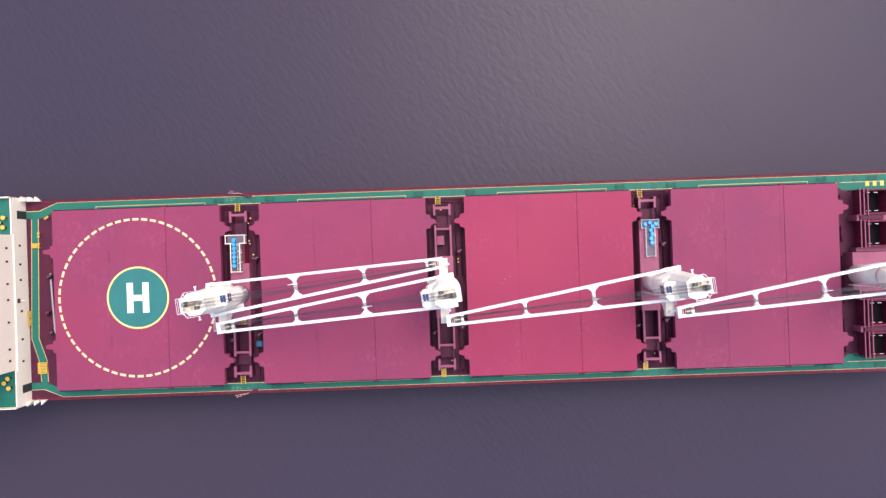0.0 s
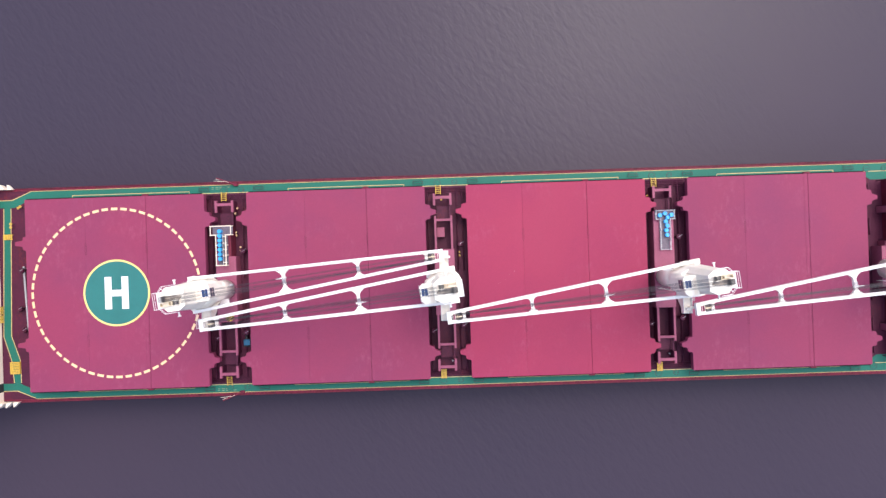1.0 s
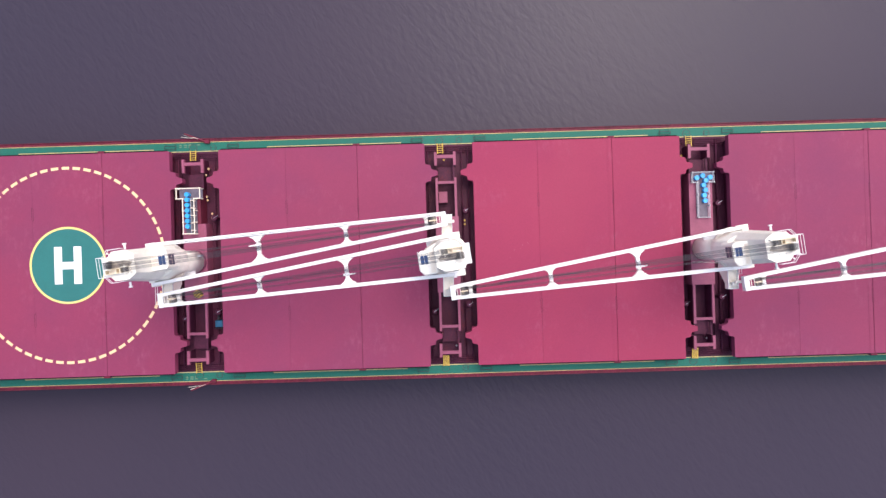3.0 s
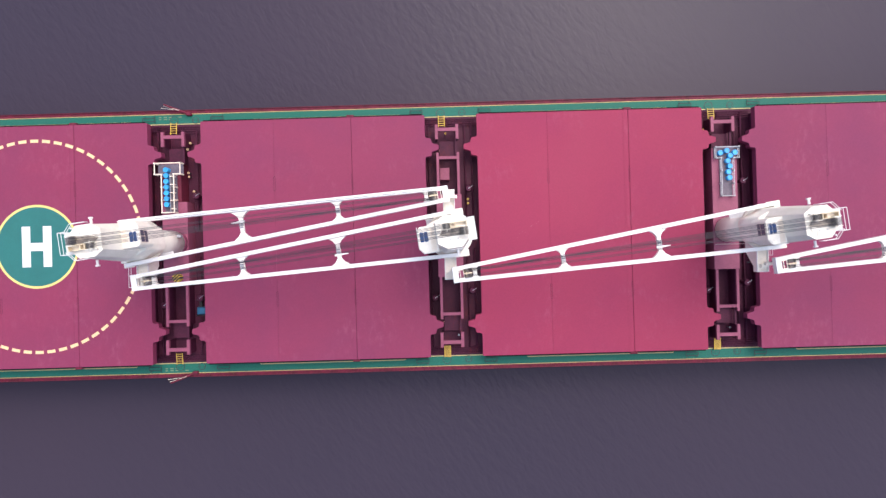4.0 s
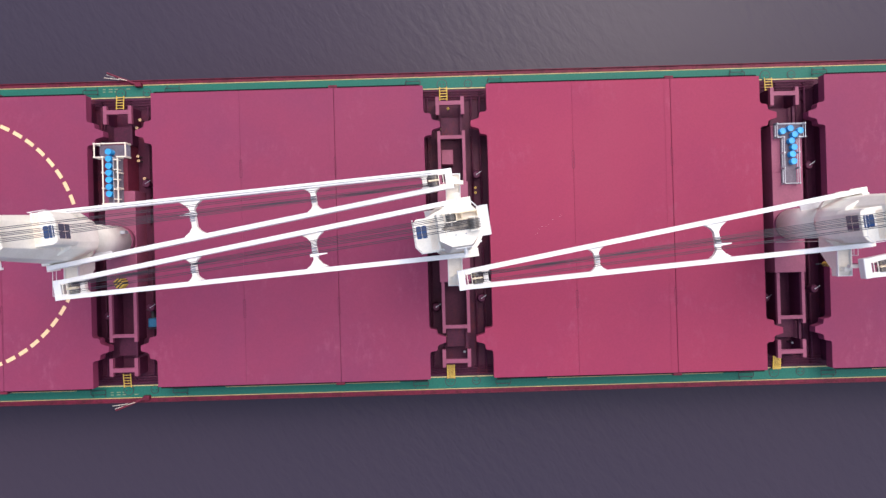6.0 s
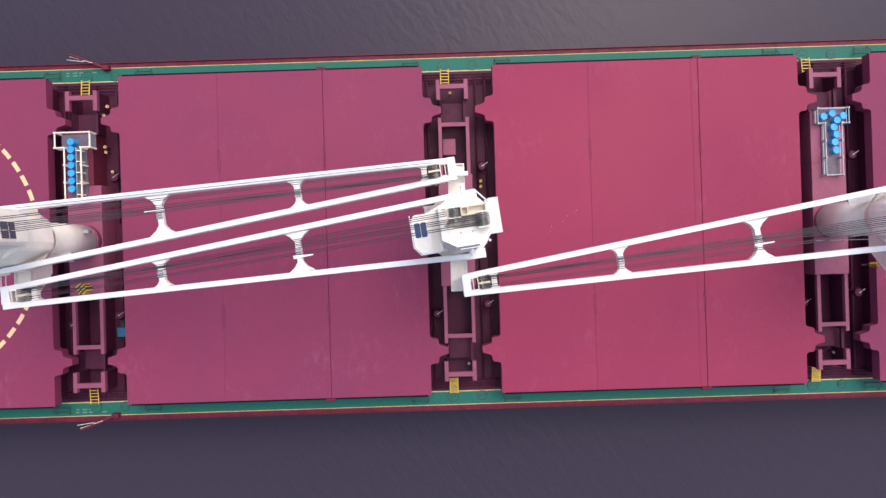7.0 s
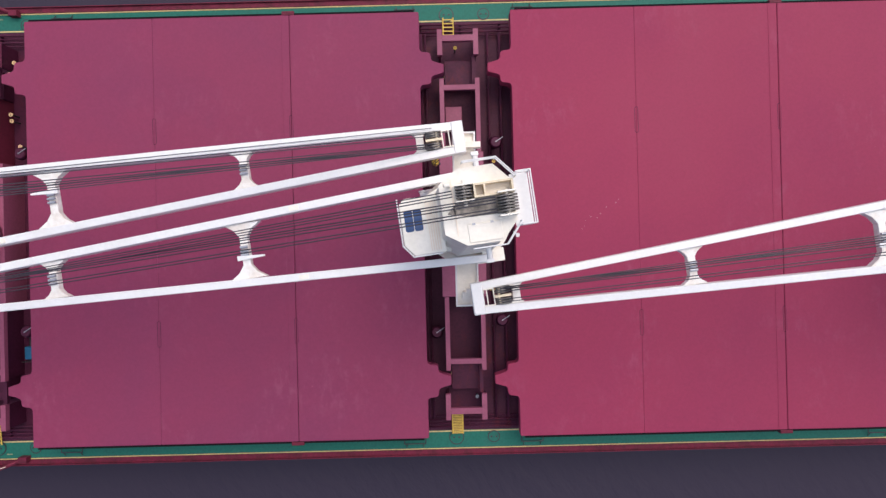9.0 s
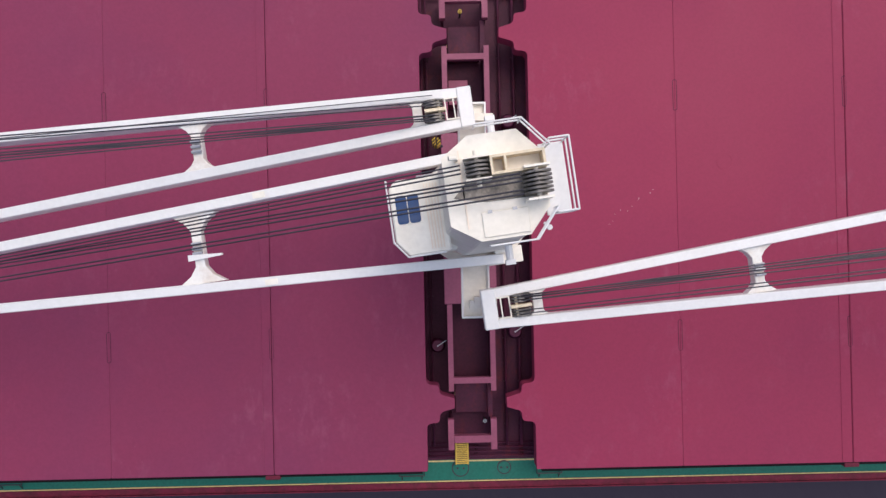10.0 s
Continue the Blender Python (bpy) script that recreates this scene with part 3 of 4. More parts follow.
def boarding_gear(x, s):
    """Red boarding davit that leans out over the ship's side, with two pale bars."""
    root = empty("boarding_davit", x, s * 15.9, DECK, "red and white boarding davit leaning out over the hull side", "davit", "boarding davits")
    bm = bmesh.new()
    tube(bm, (0.9, -s * 0.1, 0.1), (-1.6, s * 0.85, 1.4), 0.16, 8, 0.09)
    part("boom", bm, EDGE_RED, root)
    for a, c in (((0.1, s * 0.2, 0.9), (-1.8, s * 0.75, 1.1)), ((-0.6, s * 0.3, 1.0), (-2.0, s * 0.45, 1.2))):
        bm = bmesh.new()
        tube(bm, a, c, 0.025, 6)
        part("bar", bm, IVORY, root)
    bm = bmesh.new()
    box(bm, 0.7, 1.3, -s * 0.3, s * 0.1, 0, 0.5)
    part("base", bm, EDGE_RED, root)


for s in (1, -1):
    boarding_gear(-32.6, s)
    for r, n in ((15.5, 5), (15.25, 4)):
        for k in range(n):
            bm = bmesh.new()
            w = (0.28, 0.4, 0.34)[k % 3]
            box(bm, -35.4 + k * 0.6, -35.4 + k * 0.6 + w, s * r - 0.045, s * r + 0.045, DECK + 0.009, DECK + 0.014)
            part("stencil_bar", bm, STENCIL, deck, "worn pale stencil on the walkway")

# ---- cranes ----
def crane(i, aft, rests):
    """A slewing deck crane with a long twin-leg jib; aft: its jib points towards the stern; rests: sides of its jib rests."""
    cx, cy, jx = BAYS[i] - (0.12 if i == 1 else 0.0), (0.0, -0.08, -0.2, -0.2)[i], (0.1, 0.48, 0.4, 0.05)[i]
    root = empty("deck_crane", cx, cy, DECK + 2.2, ("white deck crane with its jib stowed forward over a red hatch", "white deck crane whose jib rests across the hatch beside another jib", "white deck crane with its jib stowed aft over a red hatch", "white deck crane at the forward end with its jib stowed aft")[i], "crane", "deck cranes")
    R = pose(0, 0, 0, 0, 0, 187.2 if aft else 7.2)
    H = 9.6                                   # jib level above the foot
    bm = bmesh.new()
    foot = 0.8 if i == 0 else 0.3
    tube(bm, (0, 0, foot), (0, 0, 6.4), 1.45, 48)
    tube(bm, (0, 0, 6.4), (0, 0, 7.5), 1.45, 48, 2.0)
    tube(bm, (0, 0, 7.5), (0, 0, 7.8), 2.05, 48)
    ped = part("pedestal", bm, WHITE, root, soft=True)
    bm = bmesh.new()
    tube(bm, (0, 0, 0), (0, 0, foot - 0.001), 1.43, 48)
    part("foundation", bm, MAUVE, ped, "red painted crane foundation", soft=True)
    bm = bmesh.new()
    for d in (-0.22, 0.22):
        box(bm, -1.2 + d, -1.15 + d, -1.75, -1.7, 0.1, 6.9)
    for k in range(22):
        box(bm, -1.4, -0.95, -1.75, -1.7, 0.3 + k * 0.3, 0.34 + k * 0.3)
    part("ladder", bm, WHITE, ped)
    bm = bmesh.new()
    box(bm, 1.3, 1.75, 0.6, 0.9, 2.0, 2.6)
    part("fuse_box", bm, STEEL, ped)
    for s in rests:
        bm = bmesh.new()
        prism(bm, [(-0.62, s * 1.4), (0.62, s * 1.4), (0.62, s * 4.75), (-0.62, s * 4.75)][::s], H - 2.3, H - 1.7)
        prism(bm, [(-0.5, s * 1.3), (0.5, s * 1.3), (0.5, s * 2.6), (-0.5, s * 2.6)][::s], H - 4.2, H - 2.3, top=[(-0.5, s * 1.3), (0.5, s * 1.3), (0.5, s * 4.4), (-0.5, s * 4.4)][::s])
        rest = part("jib_rest", bm, WHITE, root, bevel=0.03)
        bm = bmesh.new()
        for xa in (-0.62, 0.54):
            box(bm, xa, xa + 0.08, s * 1.9, s * 4.75, H - 1.69, H - 1.45)
        box(bm, -0.54, 0.54, s * 4.67, s * 4.75, H - 1.69, H - 1.45)
        part("coaming", bm, JIB_WHITE, rest)
        bm = bmesh.new()
        box(bm, -0.28, 0.3, s * 3.95, s * 4.3, H - 1.69, H - 1.1)
        box(bm, -0.1, 0.85, s * 3.75, s * 4.05, H - 1.1, H - 0.6)
        part("saddle", bm, WHITE, rest)
        if i in (0, 2):
            xs = -0.62 if i == 0 else 0.62
            railing(rest, JIB_WHITE, [(xs, s * 2.3, H - 1.7), (xs - 0.45, s * 2.3, H - 1.7), (xs - 0.45, s * 4.7, H - 1.7), (xs, s * 4.7, H - 1.7)] if i == 0 else [(xs, s * 1.8, H - 1.7), (xs, s * 3.0, H - 1.7)], 1.0, 0.03)
    # slewing house
    bm = bmesh.new()
    body = [(-1.55, -0.8), (-0.9, -1.55), (0.5, -1.55), (1.3, -1.0), (1.3, 1.0), (0.5, 1.55), (-0.9, 1.55), (-1.55, 0.8)]
    base = [(px * 1.25 + 0.1, py * 1.27) for px, py in body]
    body = [(px * 0.97, py * 0.94) for px, py in body]
    prism(bm, base, 8.6, 17.85, R, top=body)
    house = part("slewing_house", bm, WHITE, root, bevel=0.05)
    bm = bmesh.new()
    tube(bm, (0, 0, 7.8), (0, 0, 8.25), 2.05, 48, 2.42, m=R)
    tube(bm, (0, 0, 8.25), (0, 0, 8.599), 2.42, 48, m=R)
    part("slewing_ring", bm, WHITE, house, "round white slewing platform", soft=True)
    bm = bmesh.new()
    prism(bm, [(1.0, -1.75), (2.5, -1.2), (2.75, -0.6), (2.75, 0.6), (2.5, 1.2), (1.0, 1.75)], 8.6, 12.0, R, top=[(1.0, -1.6), (2.2, -1.1), (2.4, -0.6), (2.4, 0.8), (2.2, 1.4), (1.0, 1.6)])
    part("front_apron", bm, WHITE, house, "cream machinery casing under the cab", bevel=0.12)
    railing(ped, JIB_WHITE, [(0.2, -1.95, 6.2), (2.3, -1.95, 6.2)], 1.0, 0.04, posts=0.45, m=R)
    bm = bmesh.new()
    box(bm, 0.2, 2.3, -1.95, -1.3, 6.12, 6.2, R)
    part("access_platform", bm, JIB_WHITE, ped, "small railed access platform")
    bm = bmesh.new()
    prism(bm, [(px * 1.02, py * 1.02) for px, py in body], 17.86, 18.0, R)
    part("roof", bm, WHITE, house)
    bm = bmesh.new()
    prism(bm, [(-2.2, -1.02), (-1.5, -1.02), (-1.5, 1.02), (-2.2, 1.02)], 17.5, 17.6, R)
    part("balcony", bm, JIB_WHITE, house)
    railing(house, JIB_WHITE, [(-1.65, 1.0, 17.6), (-2.18, 1.0, 17.6), (-2.18, -1.0, 17.6), (-1.65, -1.0, 17.6)], 1.0, 0.028, m=R)
    for s in (1, -1):
        railing(house, JIB_WHITE, [(-1.62, s * 0.85, 18.0), (-0.97, s * 1.64, 18.0), (0.3, s * 1.64, 18.0)], 0.7, 0.026, m=R)
    # rope trough and sheaves on the roof
    bm = bmesh.new()
    prism(bm, [(-1.5, -0.22), (0.6, -0.28), (1.1, 0.2), (0.2, 0.42), (-1.5, 0.45)], 18.005, 18.03, R)
    part("rope_plate", bm, GREASE, house, "grease-stained plate under the ropes")
    bm = bmesh.new()
    prism(bm, [(-0.9, 0.7), (0.4, 0.7), (0.4, 1.4), (-0.9, 1.4)], 18.005, 18.05, R)
    part("roof_hatch", bm, WHITE, house, bevel=0.015)
    for xa in (-0.6, 0.1):
        bm = bmesh.new()
        box(bm, xa, xa + 0.12, 0.66, 0.74, 18.05, 18.09, R)
        part("hinge", bm, STEEL, house)
    bm = bmesh.new()
    box(bm, 0.78, 0.82, -1.1, 1.1, 18.005, 18.03, R)
    part("roof_seam", bm, IVORY, house)
    bm = bmesh.new()
    tube(bm, (0.9, -0.85, 18.0), (0.9, -0.85, 18.5), 0.07, 8, m=R)
    tube(bm, (0.9, -0.85, 18.5), (1.1, -0.85, 18.55), 0.07, 8, m=R)
    part("vent_pipe", bm, WHITE, house)
    bm = bmesh.new()
    tube(bm, (-1.35, 1.2, 17.6), (-1.48, 1.36, 17.62), 0.04, 6, m=R)
    tube(bm, (-1.48, 1.36, 17.56), (-1.48, 1.36, 17.72), 0.08, 10, m=R)
    part("lamp", bm, JIB_WHITE, house)
    bm = bmesh.new()
    for ya in (-0.78, -0.32):
        box(bm, -1.5, 0.0, ya, ya + 0.07, 18.01, 18.55, R)
    for xa in (-1.5, -0.45, -0.07):
        box(bm, xa, xa + 0.07, -0.71, -0.32, 18.01, 18.55, R)
    part("rope_guide_box", bm, TAN, house, "open tan steel rope guide")
    for xa, ya, z, r, k in ((-1.2, 0.12, 18.5, 0.4, 6), (0.35, -0.5, 18.28, 0.34, 4)):
        for j in range(k):
            bm = bmesh.new()
            y = ya + (j - (k - 1) / 2) * 0.11
            tube(bm, (xa, y - 0.028, z), (xa, y + 0.028, z), r, 24, m=R)
            part("sheave", bm, SHEAVE, house)
        bm = bmesh.new()
        for d in (-1, 1):
            y = ya + d * (k / 2 * 0.13 + 0.05)
            prism(bm, [(xa - 0.35, y - 0.03), (xa + 0.35, y - 0.03), (xa + 0.35, y + 0.03), (xa - 0.35, y + 0.03)], 18.01, z + 0.25, R)
        tube(bm, (xa, ya - 0.5, z), (xa, ya + 0.5, z), 0.07, 8, m=R)
        part("sheave_frame", bm, WHITE, house)
    # cab at the front
    bm = bmesh.new()
    cab_pts = [(1.3, -0.95), (2.85, -0.95), (3.1, -0.7), (3.1, 1.1), (2.7, 1.6), (1.3, 1.6)]
    prism(bm, cab_pts, 12.0, 14.8, R)
    cab = part("cab", bm, WHITE, root, "white operator's cab", bevel=0.05)
    railing(cab, JIB_WHITE, [(1.5, 1.62, 14.8), (2.72, 1.62, 14.8), (3.12, 1.1, 14.8), (3.12, -0.9, 14.8)], 0.5, 0.028, mids=0, m=R)
    for k in range(2):
        bm = bmesh.new()
        prism(bm, fillet([(2.16 + 0.4 * k, -0.42), (2.53 + 0.4 * k, -0.42), (2.53 + 0.4 * k, 0.52), (2.16 + 0.4 * k, 0.52)], 0.1, 3), 14.801, 14.83, R)
        part("roof_window", bm, CAB_GLASS, cab, "blue tinted roof window")
        bm = bmesh.new()
        box(bm, 3.101, 3.13, -0.52 + 0.58 * k, 0.02 + 0.58 * k, 13.2, 14.5, R)
        part("front_window", bm, SCREEN_GLASS, cab, "dark grey windscreen pane")
    bm = bmesh.new()
    for y in (-0.55, 0.025, 0.6):
        box(bm, 3.101, 3.14, y, y + 0.03, 13.15, 14.55, R)
    box(bm, 3.1005, 3.142, -0.55, 0.63, 13.8, 13.83, R)
    part("window_bars", bm, IVORY, cab)
    for k in range(5):
        bm = bmesh.new()
        box(bm, 1.5 + k * 0.1, 1.54 + k * 0.1, -0.7, 1.45, 14.801, 14.84, R)
        part("louvre", bm, IVORY, cab)
    for s in (1, -1):
        bm = bmesh.new()
        tube(bm, (-0.4, s * 1.7, 16.2), (-0.4, s * 2.2, 16.2), 0.12, 8, m=R)
        box(bm, -0.55, -0.25, s * 2.15, s * 2.3, 16.05, 16.35, R)
        part("floodlight", bm, JIB_WHITE, house)
    # jib
    R = R @ pose(jx, 0, 0)
    L0, L1, W0, W1 = -1.3, 32.1, 2.25, 0.62

    def half(x):
        return W0 + (W1 - W0) * (x - L0) / (L1 - L0)
    jib = None
    for s in (1, -1):
        bm = bmesh.new()
        n = 6
        ringv = []
        for k in range(n + 1):
            x = L0 + (L1 - L0) * k / n
            hh = 0.30 + 0.12 * math.sin(math.pi * k / n)
            y = s * half(x)
            ringv.append([bm.verts.new(R @ Vector((x, y + dy, H + dz))) for dy, dz in ((-0.2, -hh), (0.2, -hh), (0.2, hh), (-0.2, hh))])
        for p, q in zip(ringv, ringv[1:]):
            for j in range(4):
                bm.faces.new((p[j], p[(j + 1) % 4], q[(j + 1) % 4], q[j]))
        bm.faces.new(ringv[0]), bm.faces.new(ringv[-1])
        if jib is None:
            jib = empty("jib", 0, 0, 0, "", "")
            jib.parent = root
            tagged(jib, "long white twin-leg jib")
        part("jib_leg", bm, JIB_WHITE, jib, bevel=0.03)
        for x in (8.0,):
            bm = bmesh.new()
            box(bm, x, x + 0.5, s * half(x) - 0.12, s * half(x) + 0.12, H + 0.36, H + 0.44, R)
            part("pad_eye", bm, WHITE, jib)
        bm = bmesh.new()
        prism(bm, [(-1.7 - jx, s * 1.8), (-0.7, s * 1.8), (-0.7, s * 2.5), (-1.7 - jx, s * 2.5)][::s], H - 0.6, H - 0.44, R)
        prism(bm, [(-1.55, s * 1.8), (-0.95, s * 1.8), (-0.95, s * 2.02), (-1.55, s * 2.02)][::s], H - 0.6, H + 0.5, R)
        part("heel_lug", bm, WHITE, root, bevel=0.03)
    if i == 0:
        bm = bmesh.new()
        tube(bm, (1.0, half(1.0) - 0.05, H + 0.45), (31.0, half(31.0) - 0.05, H + 0.45), 0.018, 5, m=R)
        part("service_cable", bm, ROPE, jib, "thin dark cable along the jib leg")
    for x, f in ((11.1, 0.75), (21.1, 0.48), (30.3, 0.2)):
        w = half(x) - 0.2
        c = 0.2
        pts = []
        for s in (-1, 1):
            side = [(x - s * (c + f), s * -w), (x - s * (c + f * 0.35), s * (-w + f * 0.45)), (x - s * c, s * (-w + f * 0.95)), (x - s * c, s * (w - f * 0.95)), (x - s * (c + f * 0.35), s * (w - f * 0.45)), (x - s * (c + f), s * w)]
            pts += side
        bm = bmesh.new()
        prism(bm, pts, H - 0.22, H + 0.2, R)
        part("cross_beam", bm, STAINED, jib, bevel=0.02)
        if f > 0.4:
            bm = bmesh.new()
            for k in range(3):
                tube(bm, (x - 0.2, -0.2 + 0.2 * k, H + 0.3), (x + 0.2, -0.2 + 0.2 * k, H + 0.3), 0.07, 8, m=R)
            part("rope_roller", bm, STEEL, jib)
        if f == 0.75:
            bm = bmesh.new()
            prism(bm, [(x - 1.0, 0.32), (x + 0.4, 0.22), (x + 0.4, 0.48), (x - 1.0, 0.4)], H + 0.2, H + 0.36, R)
            part("rope_horn", bm, JIB_WHITE, jib)
    bm = bmesh.new()
    box(bm, 32.0, 32.6, -0.83, 0.83, H - 0.35, H + 0.36, R)
    tip = part("tip_plate", bm, JIB_WHITE, jib, bevel=0.04)
    bm = bmesh.new()
    for k, y in enumerate((-0.42, -0.3, -0.18, 0.18, 0.3, 0.42)):
        tube(bm, (31.0, y - 0.035, H + 0.1), (31.0, y + 0.035, H + 0.1), 0.42, 18, m=R)
        part("tip_sheave", bm, SHEAVE, tip)
        bm = bmesh.new()
    bm.free()
    bm = bmesh.new()
    box(bm, 30.6, 31.45, -0.06, 0.06, H + 0.1, H + 0.58, R)
    tube(bm, (31.2, -0.45, H + 0.35), (31.2, 0.45, H + 0.35), 0.06, 8, m=R)
    part("sheave_bracket", bm, TAN, tip)
    bm = bmesh.new()
    for ya in (-0.45, 0.4):
        box(bm, 31.45, 32.0, ya, ya + 0.05, H + 0.3, H + 0.38, R)
    box(bm, 31.45, 31.5, -0.4, 0.4, H + 0.3, H + 0.38, R)
    box(bm, 31.8, 31.85, -0.4, 0.4, H + 0.3, H + 0.38, R)
    part("tip_frame", bm, WHITE, tip)
    # striped hook block hung from the jib head
    bm = bmesh.new()
    for y in (-0.12, 0.12):
        tube(bm, (31.0, y, H - 0.3), (31.0, y, H - 6.7), 0.03, 5, m=R)
    hook = part("hook_block", bm, ROPE, root, "yellow and black striped hook block on short ropes")
    hs = 0.8 if i == 1 else 0.4
    for k in range(7):
        y0 = (-0.56 + 0.16 * k)
        w = math.sqrt(max(0.02, 0.36 - (y0 + 0.08) ** 2))
        bm = bmesh.new()
        box(bm, 31.0 - w, 31.0 + w, y0, y0 + 0.158, H - 7.5, H - 6.6, R @ pose(31, 0, 0) @ pose(0, 0, 0, 0, 0, 35) @ Matrix.Diagonal((hs, hs, 1, 1)) @ pose(-31, 0, 0))
        part("stripe", bm, YELLOW if k % 2 == 0 else DARK, hook, bevel=0.04)
    bm = bmesh.new()
    tube(bm, (31.0, 0, H - 7.5), (31.0, 0, H - 8.1), 0.09, 8, m=R)
    tube(bm, (31.0, 0, H - 8.1), (31.3, 0, H - 8.3), 0.08, 8, m=R)
    part("hook", bm, DARK, hook)
    # wire ropes from the roof sheaves to the jib head
    for k, y in enumerate((-0.16, -0.06, 0.05, 0.28, 0.39)):
        bm = bmesh.new()
        tube(bm, (-1.2, y + 0.02, 18.9), (31.0, (-0.42, -0.34, -0.2, 0.2, 0.34)[k], H + 0.5), 0.026, 5, m=R)
        part("wire_rope", bm, ROPE, root, "dark greased wire rope")
    for k in range(3):
        bm = bmesh.new()
        tube(bm, (0.35, -0.5 + (k - 1) * 0.11, 18.63), (30.9, -0.38 + 0.09 * k, H + 0.45), 0.024, 5, m=R)
        part("wire_rope", bm, ROPE, root, "dark greased wire rope")
    return root


crane(0, False, (-1,))
crane(1, True, (-1, 1))
crane(2, True, (-1,))
crane(3, True, ())

# ---- drums in their cages ----
def drum_cage(cx, cy, spots, mirror, tall):
    """T-shaped steel cage on the deckhouse top, holding blue drums."""
    z = DECK + 2.2
    root = empty("drum_cage", cx, cy, z, "T-shaped pale steel cage of blue drums on the deckhouse", "cage", "drum cages")
    hw = 1.35 if mirror else 1.5
    out = [(-0.72, -4.5), (0.72, -4.5), (0.72, 0.0), (hw, 0.0), (hw, 1.3), (-hw, 1.3), (-hw, 0.0), (-0.72, 0.0)]
    bm = bmesh.new()
    prism(bm, out, 0.0, 0.1)
    part("floor", bm, CAGE_GREY, root)
    for h in (0.35, 0.7) if mirror else (1.05,):
        for (xa, ya), (xb, yb) in zip(out, out[1:] + out[:1]):
            bm = bmesh.new()
            tube(bm, (xa, ya, h), (xb, yb, h), 0.04 if mirror else 0.07, 6)
            part("bar", bm, STEEL if mirror else IVORY, root)
    for xa, ya in out + [(-0.72, -1.5), (0.72, -1.5), (-0.72, -3.0), (0.72, -3.0)]:
        bm = bmesh.new()
        box(bm, xa - (0.05 if mirror else 0.08), xa + (0.05 if mirror else 0.08), ya - 0.07, ya + 0.07, 0.1, 0.78 if mirror else 1.15)
        part("post", bm, STEEL if mirror else IVORY, root)
    if not mirror:
        for k in range(5):
            bm = bmesh.new()
            box(bm, 0.28, 0.72, -0.3 - k * 0.95, -0.22 - k * 0.95, 0.4, 1.05)
            part("divider", bm, IVORY, root)
        bm = bmesh.new()
        box(bm, 0.24, 0.3, -4.5, 0.0, 0.1, 1.0)
        part("partition", bm, STEEL, root)
    bm = bmesh.new()
    tube(bm, (0, 0, 0), (0, 0, tall), 0.29, 20)
    for h in (tall * 0.32, tall * 0.66):
        tube(bm, (0, 0, h), (0, 0, h + 0.04), 0.3, 20)
    ring(bm, 0, 0, 0.26, 0.3, tall - 0.02, tall + 0.03, 20)
    tube(bm, (0.15, 0.08, tall), (0.15, 0.08, tall + 0.02), 0.04, 8)
    me = mesh_of("drum", bm, DRUM_BLUE)
    for x, y in spots:
        ob = new("blue_drum", me)
        ob.location = (cx + x, cy + y, z + 0.1)
        tagged(ob, "blue plastic drum standing in a steel cage", "drum", "blue drums")


drum_cage(-33.1, 8.1, [(-0.28, 0.55 - 0.68 * k) for k in range(7)], False, 0.75)
drum_cage(32.7, 8.25, [(-0.75, 0.6), (0.0, 0.85), (0.95, 0.62), (0.4, 0.25), (0.1, -0.35), (0.32, -0.98), (0.15, -1.65), (0.25, -2.35)], True, 0.5)


def blue_box(x, y):
    root = empty("blue_pump", x, y, DECK, "small blue pump unit on the dark deck", "pump")
    bm = bmesh.new()
    box(bm, -0.5, 0.5, -0.45, 0.45, 0.2, 0.9)
    part("casing", bm, PUMP_BLUE, root, bevel=0.06)
    bm = bmesh.new()
    tube(bm, (-0.1, 0.45, 0.6), (-0.1, 1.1, 0.6), 0.2, 10)
    part("motor", bm, DARK, root)
    bm = bmesh.new()
    rail(bm, [(-0.6, -0.6, 0), (0.6, -0.6, 0), (0.6, 1.3, 0), (-0.6, 1.3, 0)], 1.0, 0.03)
    part("frame", bm, DARK, root)


blue_box(-30.5, -8.2)

